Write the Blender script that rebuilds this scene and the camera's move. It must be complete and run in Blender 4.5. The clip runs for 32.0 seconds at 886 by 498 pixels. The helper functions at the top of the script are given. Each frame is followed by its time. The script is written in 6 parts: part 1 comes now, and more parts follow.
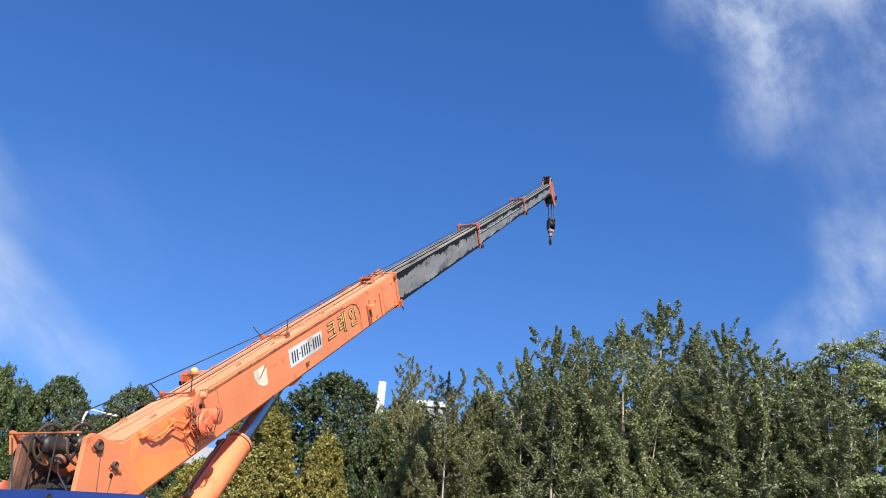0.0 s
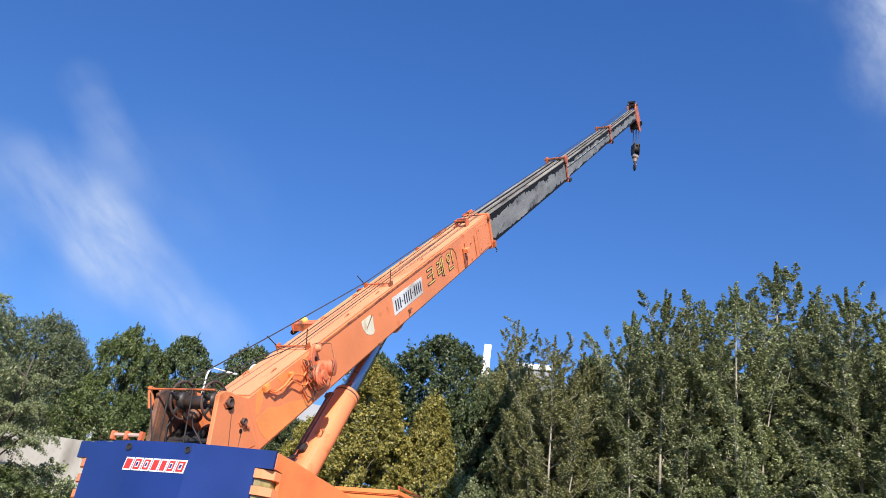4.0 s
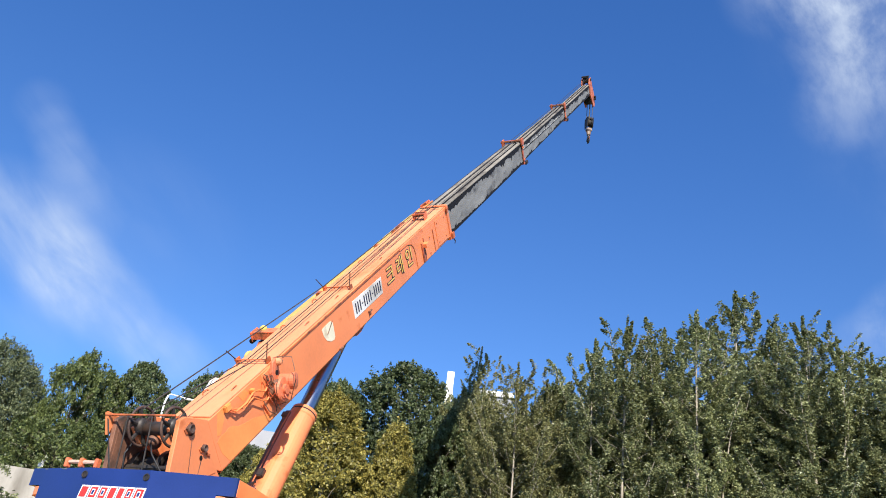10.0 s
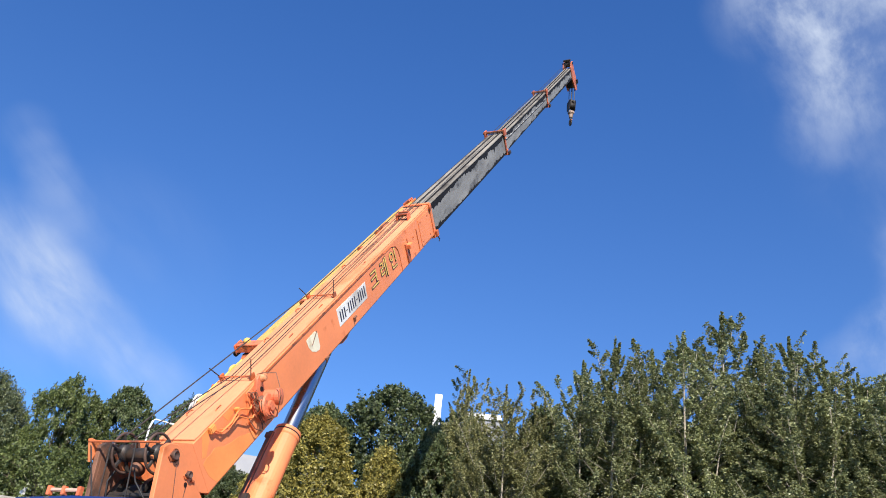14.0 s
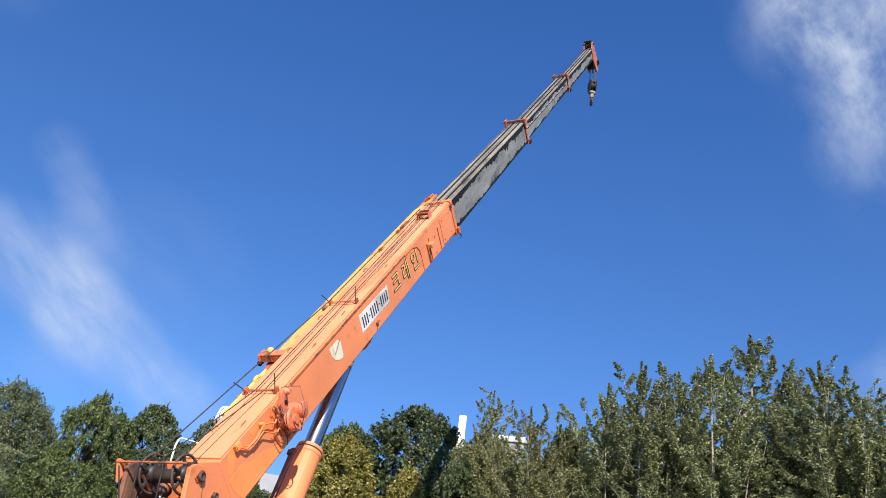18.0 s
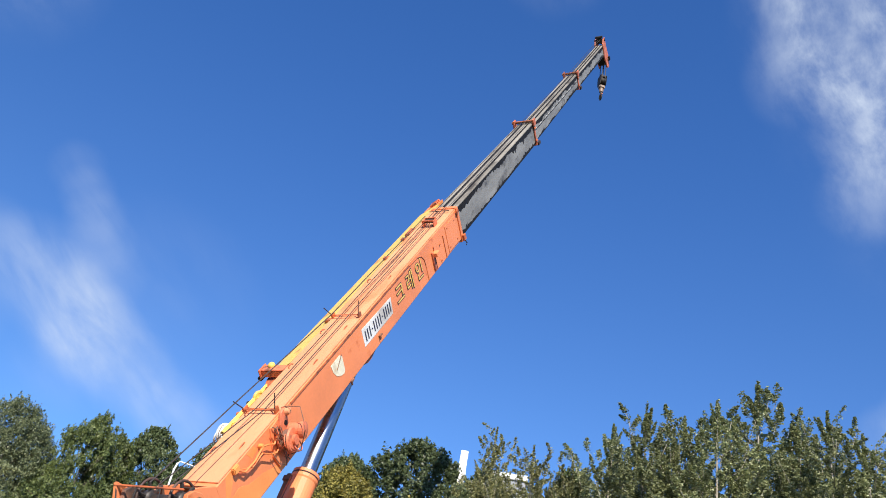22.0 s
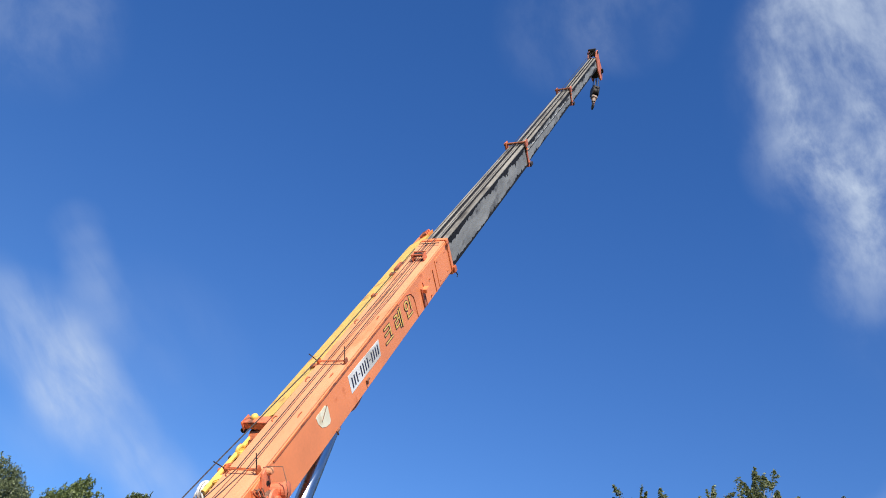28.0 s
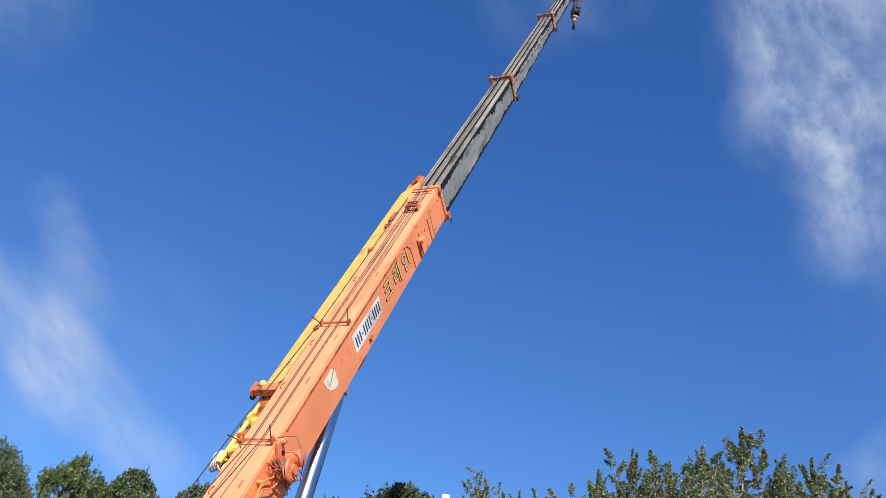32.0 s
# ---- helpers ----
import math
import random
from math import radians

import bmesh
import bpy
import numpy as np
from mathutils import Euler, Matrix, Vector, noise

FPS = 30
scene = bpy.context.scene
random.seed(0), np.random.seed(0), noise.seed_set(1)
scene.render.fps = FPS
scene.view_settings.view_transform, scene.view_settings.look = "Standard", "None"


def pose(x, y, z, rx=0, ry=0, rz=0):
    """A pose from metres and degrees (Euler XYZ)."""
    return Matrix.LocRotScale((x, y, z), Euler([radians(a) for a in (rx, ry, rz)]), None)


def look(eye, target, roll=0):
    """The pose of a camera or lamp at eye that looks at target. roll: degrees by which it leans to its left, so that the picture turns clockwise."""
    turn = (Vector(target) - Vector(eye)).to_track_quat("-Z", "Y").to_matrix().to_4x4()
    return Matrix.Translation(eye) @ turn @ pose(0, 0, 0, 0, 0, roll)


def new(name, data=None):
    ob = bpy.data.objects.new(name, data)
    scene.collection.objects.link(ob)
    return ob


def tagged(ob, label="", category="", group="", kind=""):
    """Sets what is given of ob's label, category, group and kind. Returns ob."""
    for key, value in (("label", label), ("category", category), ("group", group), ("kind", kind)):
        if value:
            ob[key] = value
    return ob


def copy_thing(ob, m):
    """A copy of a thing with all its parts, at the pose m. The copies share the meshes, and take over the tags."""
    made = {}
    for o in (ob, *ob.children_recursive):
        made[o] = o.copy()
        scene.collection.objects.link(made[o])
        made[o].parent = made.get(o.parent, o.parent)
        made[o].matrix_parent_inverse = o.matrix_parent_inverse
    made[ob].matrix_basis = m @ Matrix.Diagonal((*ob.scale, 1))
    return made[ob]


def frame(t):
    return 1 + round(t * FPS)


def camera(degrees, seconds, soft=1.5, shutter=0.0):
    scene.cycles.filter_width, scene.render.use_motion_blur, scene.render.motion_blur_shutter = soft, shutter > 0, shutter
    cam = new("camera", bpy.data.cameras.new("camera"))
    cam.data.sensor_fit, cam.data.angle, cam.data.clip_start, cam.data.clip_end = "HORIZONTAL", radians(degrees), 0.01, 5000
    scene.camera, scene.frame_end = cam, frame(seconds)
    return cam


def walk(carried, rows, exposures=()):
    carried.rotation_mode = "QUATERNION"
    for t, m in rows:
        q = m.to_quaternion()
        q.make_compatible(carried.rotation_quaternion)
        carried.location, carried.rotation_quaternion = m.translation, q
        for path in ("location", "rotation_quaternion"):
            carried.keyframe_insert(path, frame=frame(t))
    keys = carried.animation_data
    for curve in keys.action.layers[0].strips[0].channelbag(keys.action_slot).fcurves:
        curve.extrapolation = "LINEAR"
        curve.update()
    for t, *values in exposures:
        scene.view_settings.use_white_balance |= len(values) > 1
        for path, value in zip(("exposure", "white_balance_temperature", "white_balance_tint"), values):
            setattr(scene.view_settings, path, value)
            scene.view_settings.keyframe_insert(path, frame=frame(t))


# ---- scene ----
cam = camera(57.18, 32.0, soft=0.95)
CAM = [  # seconds, eye, heading, pitch, roll
    (0, -8.673, -5.712, 1.549, 18.56, 28.95, 5.33),
    (0.5, -8.677, -5.700, 1.549, 19.03, 30.35, 5.46),
    (1, -8.680, -5.689, 1.549, 19.66, 29.53, 5.61),
    (1.5, -8.684, -5.677, 1.549, 21.20, 26.08, 5.78),
    (2, -8.687, -5.666, 1.549, 23.12, 21.52, 4.82),
    (2.5, -8.691, -5.655, 1.549, 23.97, 20.43, 4.88),
    (3, -8.694, -5.643, 1.549, 26.66, 19.93, 6.53),
    (3.5, -8.695, -5.641, 1.545, 27.29, 21.74, 7.40),
    (4, -8.695, -5.638, 1.542, 26.32, 25.53, 8.46),
    (4.5, -8.696, -5.635, 1.538, 25.51, 27.64, 8.29),
    (6.5, -8.698, -5.625, 1.524, 24.27, 26.74, 7.32),
    (7, -8.699, -5.623, 1.521, 24.20, 26.80, 7.22),
    (7.5, -8.699, -5.620, 1.517, 24.08, 26.92, 7.27),
    (8, -8.700, -5.617, 1.514, 23.88, 27.43, 7.35),
    (8.5, -8.700, -5.618, 1.515, 23.78, 27.59, 7.43),
    (9, -8.699, -5.618, 1.517, 23.81, 27.66, 7.60),
    (9.5, -8.699, -5.619, 1.518, 23.80, 27.67, 7.71),
    (10, -8.699, -5.619, 1.520, 23.78, 27.77, 7.83),
    (10.5, -8.699, -5.620, 1.521, 23.86, 27.99, 8.04),
    (11, -8.699, -5.620, 1.523, 23.76, 28.14, 7.92),
    (11.5, -8.698, -5.621, 1.524, 23.59, 28.45, 7.79),
    (12, -8.698, -5.621, 1.526, 23.39, 28.98, 7.82),
    (12.5, -8.698, -5.622, 1.527, 23.31, 29.32, 7.71),
    (13, -8.698, -5.622, 1.529, 23.01, 29.36, 7.48),
    (13.5, -8.697, -5.623, 1.530, 22.97, 29.37, 7.28),
    (15.5, -8.712, -5.619, 1.541, 24.30, 30.82, 7.91),
    (16, -8.717, -5.618, 1.544, 24.83, 32.70, 8.72),
    (16.5, -8.722, -5.617, 1.547, 25.34, 33.14, 9.54),
    (17, -8.726, -5.615, 1.550, 25.30, 31.94, 9.65),
    (17.5, -8.731, -5.614, 1.553, 25.41, 30.80, 9.01),
    (18, -8.736, -5.613, 1.556, 25.21, 30.56, 8.65),
    (18.5, -8.741, -5.611, 1.559, 25.33, 30.49, 8.57),
    (19, -8.746, -5.610, 1.562, 25.53, 30.62, 8.66),
    (19.5, -8.751, -5.609, 1.565, 25.45, 30.56, 8.47),
    (20, -8.756, -5.607, 1.568, 25.70, 30.56, 9.20),
    (20.5, -8.749, -5.605, 1.573, 25.47, 30.88, 8.86),
    (21, -8.743, -5.602, 1.578, 25.39, 30.79, 8.83),
    (21.5, -8.736, -5.599, 1.582, 26.07, 31.38, 10.38),
    (22, -8.729, -5.597, 1.587, 26.40, 32.68, 11.59),
    (22.5, -8.723, -5.594, 1.592, 26.31, 32.45, 11.60),
    (23, -8.716, -5.591, 1.597, 26.20, 32.39, 10.45),
    (23.5, -8.710, -5.589, 1.602, 25.90, 33.54, 10.20),
    (24, -8.703, -5.586, 1.606, 25.72, 35.60, 11.14),
    (24.5, -8.697, -5.583, 1.611, 25.43, 36.26, 11.80),
    (25, -8.690, -5.581, 1.616, 25.56, 36.04, 12.16),
    (25.5, -8.684, -5.578, 1.621, 25.79, 36.04, 12.52),
    (27.5, -8.696, -5.567, 1.648, 27.28, 37.55, 14.09),
    (28, -8.702, -5.564, 1.656, 27.48, 37.59, 14.26),
    (28.5, -8.709, -5.561, 1.663, 27.77, 37.65, 14.50),
    (29, -8.715, -5.558, 1.671, 27.33, 37.67, 14.42),
    (29.5, -8.721, -5.555, 1.678, 26.75, 37.79, 14.33),
    (30, -8.727, -5.552, 1.686, 27.02, 37.86, 14.28),
    (30.5, -8.734, -5.551, 1.678, 25.58, 37.59, 12.68),
    (31, -8.740, -5.553, 1.610, 29.00, 37.54, 11.23),
    (31.5, -8.824, -5.463, 1.620, 29.81, 38.56, 11.98),
    (32, -8.955, -5.311, 1.638, 25.23, 35.62, 11.70),
]

BOOM = [(0, 39.87), (1, 40.60), (2, 41.40), (3, 42.23), (4, 43.04), (6.5, 44.99), (7.5, 45.76), (8.5, 46.54), (9.5, 47.34), (10.5, 48.15), (11.5, 48.97), (12.5, 49.79), (13.5, 50.62), (16, 52.74), (17, 53.56), (18, 54.41), (19, 55.33), (20, 56.22), (21, 57.14), (22, 58.04), (23, 58.99), (24, 59.92), (25, 60.81), (27.5, 63.10), (28.5, 64.07), (29.5, 65.03), (30.5, 66.02), (31, 66.53), (31.5, 66.92), (32, 67.24),]  # seconds, elevation of the boom
SLEW = [(0, -2.28), (1, -1.61), (2, -0.77), (3, -0.19), (4, -0.00), (6.5, 0.52), (7.5, 0.48), (8.5, 0.38), (9.5, 0.38), (10.5, 0.37), (11.5, 0.25), (12.5, 0.21), (13.5, 0.24), (16, 0.23), (17, 0.21), (18, 0.16), (19, 0.12), (20, 0.15), (21, 0.13), (22, 0.03), (23, -0.03), (24, -0.20), (25, -0.29), (27.5, -0.15), (28.5, -0.11), (29.5, -0.12), (30.5, -0.26), (31.5, -0.31), (32, -0.32),]  # seconds, turn of the upper works

# exposure: seconds, stops
LIGHT = [  # seconds, stops, white balance
    (0, 0.51, 6350, 11), (1, 0.495, 6300, 12), (1.6, 0.47, 6250, 12), (2.4, 0.415, 6100, 13), (3, 0.4, 6150, 13), (4, 0.48, 6400, 12), (7, 0.6, 6500, 10), (9, 0.61, 6500, 10), (11, 0.58, 6500, 11), (13, 0.56, 6500, 12),
    (16, 0.47, 6500, 12), (17.5, 0.48, 6500, 11), (21, 0.53, 6500, 11), (23, 0.53, 6500, 11), (25, 0.42, 6450, 11), (28, 0.38, 6400, 10), (32, 0.38, 6400, 10)]


def ahead(heading, pitch):
    a, p = radians(heading), radians(pitch)
    return Vector((math.cos(a) * math.cos(p), math.sin(a) * math.cos(p), math.sin(p)))


walk(cam, [(t, look((x, y, z), Vector((x, y, z)) + ahead(h, p), r)) for t, x, y, z, h, p, r in CAM], LIGHT)

# ---- light ----
SUN = Vector((-0.7440, -0.4430, 0.5000)).normalized()
sun = new("sun", bpy.data.lights.new("sun", "SUN"))
sun.data.energy, sun.data.angle, sun.data.color = 5.0, radians(0.5), (1.0, 0.93, 0.82)
sun.matrix_world = look((0, 0, 60), Vector((0, 0, 60)) - SUN)

world = bpy.data.worlds.new("sky")
scene.world = world
world.use_nodes = True


def sky_nodes():
    nt = world.node_tree
    nt.nodes.clear()
    n, l = nt.nodes.new, nt.links.new
    out, bg, sky = n("ShaderNodeOutputWorld"), n("ShaderNodeBackground"), n("ShaderNodeTexSky")
    sky.sky_type, sky.sun_disc = "NISHITA", False
    sky.sun_elevation, sky.sun_rotation = math.asin(SUN.z), math.atan2(SUN.x, SUN.y)
    sky.altitude, sky.air_density, sky.dust_density, sky.ozone_density = 100, 0.85, 0.15, 3.0
    bg.inputs["Strength"].default_value = 0.116
    co = n("ShaderNodeTexCoord")
    # cloud cover: fibrous noise drawn out along the drift of each bank of cirrus

    def fbm(along, scale, detail, rough, distort, draw):
        a = along.normalized()
        b = a.cross(Vector((0.3, 0.2, 1.0))).normalized()
        xyz = n("ShaderNodeCombineXYZ")
        for i, (v, k) in enumerate(((a, draw), (b, 1.0), (a.cross(b), 1.0))):
            d = n("ShaderNodeVectorMath"); d.operation = "DOT_PRODUCT"
            l(co.outputs["Generated"], d.inputs[0])
            d.inputs[1].default_value = v * k
            l(d.outputs["Value"], xyz.inputs[i])
        t = n("ShaderNodeTexNoise")
        t.inputs["Scale"].default_value, t.inputs["Detail"].default_value = scale, detail
        t.inputs["Roughness"].default_value, t.inputs["Distortion"].default_value = rough, distort
        l(xyz.outputs[0], t.inputs["Vector"])
        return t.outputs["Fac"]

    def ramp(src, a, b, hi=1.0):
        r = n("ShaderNodeMapRange"); r.interpolation_type = "SMOOTHSTEP"
        r.inputs["From Min"].default_value, r.inputs["From Max"].default_value, r.inputs["To Max"].default_value = a, b, hi
        l(src, r.inputs["Value"])
        return r.outputs["Result"]

    def op(kind, a, b):
        m = n("ShaderNodeMath"); m.operation = kind
        for i, v in enumerate((a, b)):
            if isinstance(v, float):
                m.inputs[i].default_value = v
            else:
                l(v, m.inputs[i])
        return m.outputs[0]

    # drifts: heading, height, spread in degrees, weight
    soft = [(55.2, 29.8, 1.2, 0.08), (53.8, 28.6, 1.2, 0.11), (52.6, 27.3, 1.3, 0.12), (51.4, 25.8, 1.5, 0.11), (50.2, 24.2, 1.7, 0.10),
            (55.2, 22.9, 2.3, 0.2), (53.0, 22.2, 2.1, 0.27), (51.3, 21.3, 2.1, 0.36), (49.6, 20.4, 2.1, 0.38), (47.9, 19.6, 2.0, 0.34), (46.2, 18.8, 1.9, 0.29), (44.5, 18.0, 1.8, 0.23), (42.7, 17.3, 1.7, 0.18), (41.0, 16.7, 1.6, 0.13),
            (58.0, 21.6, 3.0, 0.18), (50.0, 18.4, 2.5, 0.12), (58.5, 17, 2.5, 0.15), (47.0, 23.0, 5.0, 0.07), (38.0, 15.0, 4.0, 0.08)]
    drifts = [(-10.2, 48.0, 3.6, 0.6), (-11.2, 45.2, 3.4, 0.46), (-6.8, 46.6, 3.0, 0.27), (-3.4, 45.4, 2.4, 0.12), (-6.6, 51.6, 3.8, 0.32), (-10.4, 52.8, 4.4, 0.72), (-9.0, 56.5, 3.6, 0.3), (-4.6, 48.8, 3.2, 0.1),
              (-8.4, 42.4, 2.6, 0.24), (-8.8, 39.6, 2.4, 0.16), (-7.2, 37.0, 2.0, 0.16), (-10.8, 39.8, 2.4, 0.15), (-14, 48, 4, 0.3),
              (-12.6, 28.2, 2.2, 0.28), (-11.4, 25.8, 1.8, 0.24), (-9.0, 23.2, 1.8, 0.27), (-12.2, 22.6, 2.3, 0.28), (-6.8, 22.0, 1.6, 0.17),
              (13.4, 55.8, 3.0, 0.14), (20.6, 54.0, 3.0, 0.08), (66, 39.4, 3.6, 0.16), (-40, 40, 18, 0.5), (110, 30, 18, 0.5), (200, 45, 24, 0.4)]

    def gather(spots):
        cover = None
        for h, e, s, w in spots:
            d = n("ShaderNodeVectorMath"); d.operation = "DOT_PRODUCT"
            l(co.outputs["Generated"], d.inputs[0])
            d.inputs[1].default_value = ahead(h, e)
            g = ramp(d.outputs["Value"], math.cos(radians(s * 1.7)), 1.0, w)
            cover = g if cover is None else op("ADD", cover, g)
        return op("MINIMUM", cover, 1.0)

    fall, trail = ahead(-9, 34) - ahead(-3, 53), ahead(42, 16) - ahead(55, 25)
    wisp = op("MULTIPLY", ramp(fbm(fall, 15.0, 10.0, 0.62, 0.15, 0.62), 0.3, 0.72), ramp(fbm(fall, 6.0, 5.0, 0.5, 0.3, 0.6), 0.25, 0.62))
    veil = op("ADD", op("MULTIPLY", op("MULTIPLY", ramp(fbm(trail, 24.0, 9.0, 0.55, 0.3, 0.3), 0.2, 0.75), ramp(fbm(trail, 8.0, 6.0, 0.5, 0.5, 0.45), 0.2, 0.7)), 0.85), 0.17)
    amount = op("ADD", op("MULTIPLY", gather(drifts), op("ADD", op("MULTIPLY", wisp, 0.95), 0.12)), op("MULTIPLY", gather(soft), veil))
    white = n("ShaderNodeRGB"); white.outputs[0].default_value = (4.5, 5.1, 5.9, 1)
    mix = n("ShaderNodeMix"); mix.data_type = "RGBA"
    l(amount, mix.inputs["Factor"])
    tone = n("ShaderNodeMix"); tone.data_type, tone.blend_type = "RGBA", "MULTIPLY"
    tone.inputs["Factor"].default_value = 1.0
    # the deep blue of a dry autumn noon, paler towards the horizon
    level = n("ShaderNodeSeparateXYZ"); l(co.outputs["Generated"], level.inputs[0])
    tint = n("ShaderNodeMix"); tint.data_type = "RGBA"
    tint.inputs["A"].default_value, tint.inputs["B"].default_value = (0.555, 0.81, 1.095, 1), (0.45, 0.875, 1.40, 1)
    l(ramp(level.outputs["Z"], 0.2, 0.85), tint.inputs["Factor"])
    l(tint.outputs["Result"], tone.inputs["B"])
    l(sky.outputs[0], tone.inputs["A"])
    l(tone.outputs["Result"], mix.inputs["A"])
    l(white.outputs[0], mix.inputs["B"])
    l(mix.outputs["Result"], bg.inputs["Color"])
    l(bg.outputs[0], out.inputs[0])


sky_nodes()

# ---- materials ----
def material(name, base, rough=0.5, metal=0.0, vary=0.12, scale=3.0, fine=60.0, bump=0.15, dirt=None, dirt_amount=0.0, dirt_scale=1.2, per_island=0.0, per_object=0.0, coat=0.0, spec=0.5, stretch=(1, 1, 1)):
    """A surface with colour variation at two scales, stains of a second colour and fine relief."""
    m = bpy.data.materials.new(name)
    m.use_nodes = True
    nt = m.node_tree
    n, l = nt.nodes.new, nt.links.new
    b = nt.nodes["Principled BSDF"]
    co = n("ShaderNodeTexCoord")
    mp = n("ShaderNodeMapping"); mp.inputs["Scale"].default_value = stretch
    l(co.outputs["Object"], mp.inputs[0])

    def fbm(s, d):
        t = n("ShaderNodeTexNoise"); t.inputs["Scale"].default_value, t.inputs["Detail"].default_value = s, d
        l(mp.outputs[0], t.inputs["Vector"])
        return t.outputs["Fac"]

    big, small = fbm(scale, 5), fbm(fine, 3)
    hsv = n("ShaderNodeHueSaturation"); hsv.inputs["Color"].default_value = (*base, 1)
    mr = n("ShaderNodeMapRange"); mr.inputs["From Min"].default_value, mr.inputs["From Max"].default_value = 0.3, 0.7
    mr.inputs["To Min"].default_value, mr.inputs["To Max"].default_value = 1 - vary, 1 + vary
    add = n("ShaderNodeMath"); add.operation = "MULTIPLY_ADD"; add.inputs[1].default_value = 0.35
    l(small, add.inputs[0]); l(big, add.inputs[2])
    sub = n("ShaderNodeMath"); sub.operation = "SUBTRACT"; sub.inputs[1].default_value = 0.175
    l(add.outputs[0], sub.inputs[0]); l(sub.outputs[0], mr.inputs["Value"])
    value = mr.outputs["Result"]
    for amount, kind in ((per_island, "ShaderNodeNewGeometry"), (per_object, "ShaderNodeObjectInfo")):
        if amount:
            r = n(kind); f = n("ShaderNodeMapRange")
            f.inputs["To Min"].default_value, f.inputs["To Max"].default_value = 1 - amount, 1 + amount
            l(r.outputs["Random Per Island" if kind.endswith("Geometry") else "Random"], f.inputs["Value"])
            t = n("ShaderNodeMath"); t.operation = "MULTIPLY"
            l(value, t.inputs[0]); l(f.outputs["Result"], t.inputs[1])
            value = t.outputs[0]
    l(value, hsv.inputs["Value"])
    colour = hsv.outputs[0]
    if dirt:
        d = n("ShaderNodeMapRange"); d.inputs["From Min"].default_value, d.inputs["From Max"].default_value = 0.66 - dirt_amount * 0.3, 0.74 - dirt_amount * 0.1
        l(fbm(dirt_scale, 8), d.inputs["Value"])
        mx = n("ShaderNodeMix"); mx.data_type = "RGBA"
        l(d.outputs["Result"], mx.inputs["Factor"]); l(colour, mx.inputs["A"])
        mx.inputs["B"].default_value = (*dirt, 1)
        colour = mx.outputs["Result"]
    l(colour, b.inputs["Base Color"])
    rr = n("ShaderNodeMapRange"); rr.inputs["To Min"].default_value, rr.inputs["To Max"].default_value = max(rough - 0.12, 0.02), min(rough + 0.12, 1)
    l(big, rr.inputs["Value"]); l(rr.outputs["Result"], b.inputs["Roughness"])
    b.inputs["Metallic"].default_value = metal
    b.inputs["Coat Weight"].default_value = coat
    b.inputs["Specular IOR Level"].default_value = spec
    if bump:
        bp = n("ShaderNodeBump"); bp.inputs["Strength"].default_value, bp.inputs["Distance"].default_value = bump, 0.004
        l(small, bp.inputs["Height"]); l(bp.outputs[0], b.inputs["Normal"])
    return m


def leaf_material(name, base, tint, gloss=0.4):
    """Leaves: each its own shade between two greens, some light let through."""
    m = bpy.data.materials.new(name)
    m.use_nodes = True
    nt = m.node_tree
    n, l = nt.nodes.new, nt.links.new
    b, out = nt.nodes["Principled BSDF"], nt.nodes["Material Output"]
    g = n("ShaderNodeNewGeometry")
    o = n("ShaderNodeObjectInfo")
    mx = n("ShaderNodeMix"); mx.data_type = "RGBA"
    mx.inputs["A"].default_value, mx.inputs["B"].default_value = (*base, 1), (*(0.28 * a + 0.72 * c for a, c in zip(base, tint)), 1)
    p = n("ShaderNodeMath"); p.operation = "POWER"; p.inputs[1].default_value = 1.5
    l(g.outputs["Random Per Island"], p.inputs[0]); l(p.outputs[0], mx.inputs["Factor"])
    h = n("ShaderNodeHueSaturation")
    r = n("ShaderNodeMapRange"); r.inputs["To Min"].default_value, r.inputs["To Max"].default_value = 0.84, 1.18
    l(o.outputs["Random"], r.inputs["Value"]); l(r.outputs["Result"], h.inputs["Value"])
    l(mx.outputs["Result"], h.inputs["Color"]); l(h.outputs[0], b.inputs["Base Color"])
    b.inputs["Roughness"].default_value = gloss
    t = n("ShaderNodeBsdfTranslucent"); l(h.outputs[0], t.inputs["Color"])
    mix = n("ShaderNodeMixShader"); mix.inputs[0].default_value = 0.38
    l(b.outputs[0], mix.inputs[1]); l(t.outputs[0], mix.inputs[2]); l(mix.outputs[0], out.inputs[0])
    return m


ORANGE_CAB = material("deep_orange_paint", (0.90, 0.255, 0.072), 0.48, vary=0.10, scale=1.4, fine=25, dirt=(0.84, 0.165, 0.05), dirt_amount=0.42, dirt_scale=1.5)
ORANGE_PATCH = material("yellow_orange_paint", (0.89, 0.305, 0.085), 0.5, vary=0.1, scale=3, fine=25)
ORANGE_TOP = material("paler_orange_paint", (0.735, 0.298, 0.138), 0.65, vary=0.12, scale=2.0, fine=25, dirt=(0.60, 0.22, 0.09), dirt_amount=0.3, dirt_scale=3.0, stretch=(0.4, 1, 1))
ORANGE = material("orange_paint", (0.81, 0.252, 0.095), 0.52, vary=0.09, scale=1.4, fine=25, dirt=(0.62, 0.16, 0.045), dirt_amount=0.12, dirt_scale=3.5, coat=0.05)
ORANGE_WORN = material("worn_orange_paint", (0.52, 0.135, 0.045), 0.55, vary=0.22, scale=6, dirt=(0.10, 0.045, 0.03), dirt_amount=0.5, dirt_scale=5)
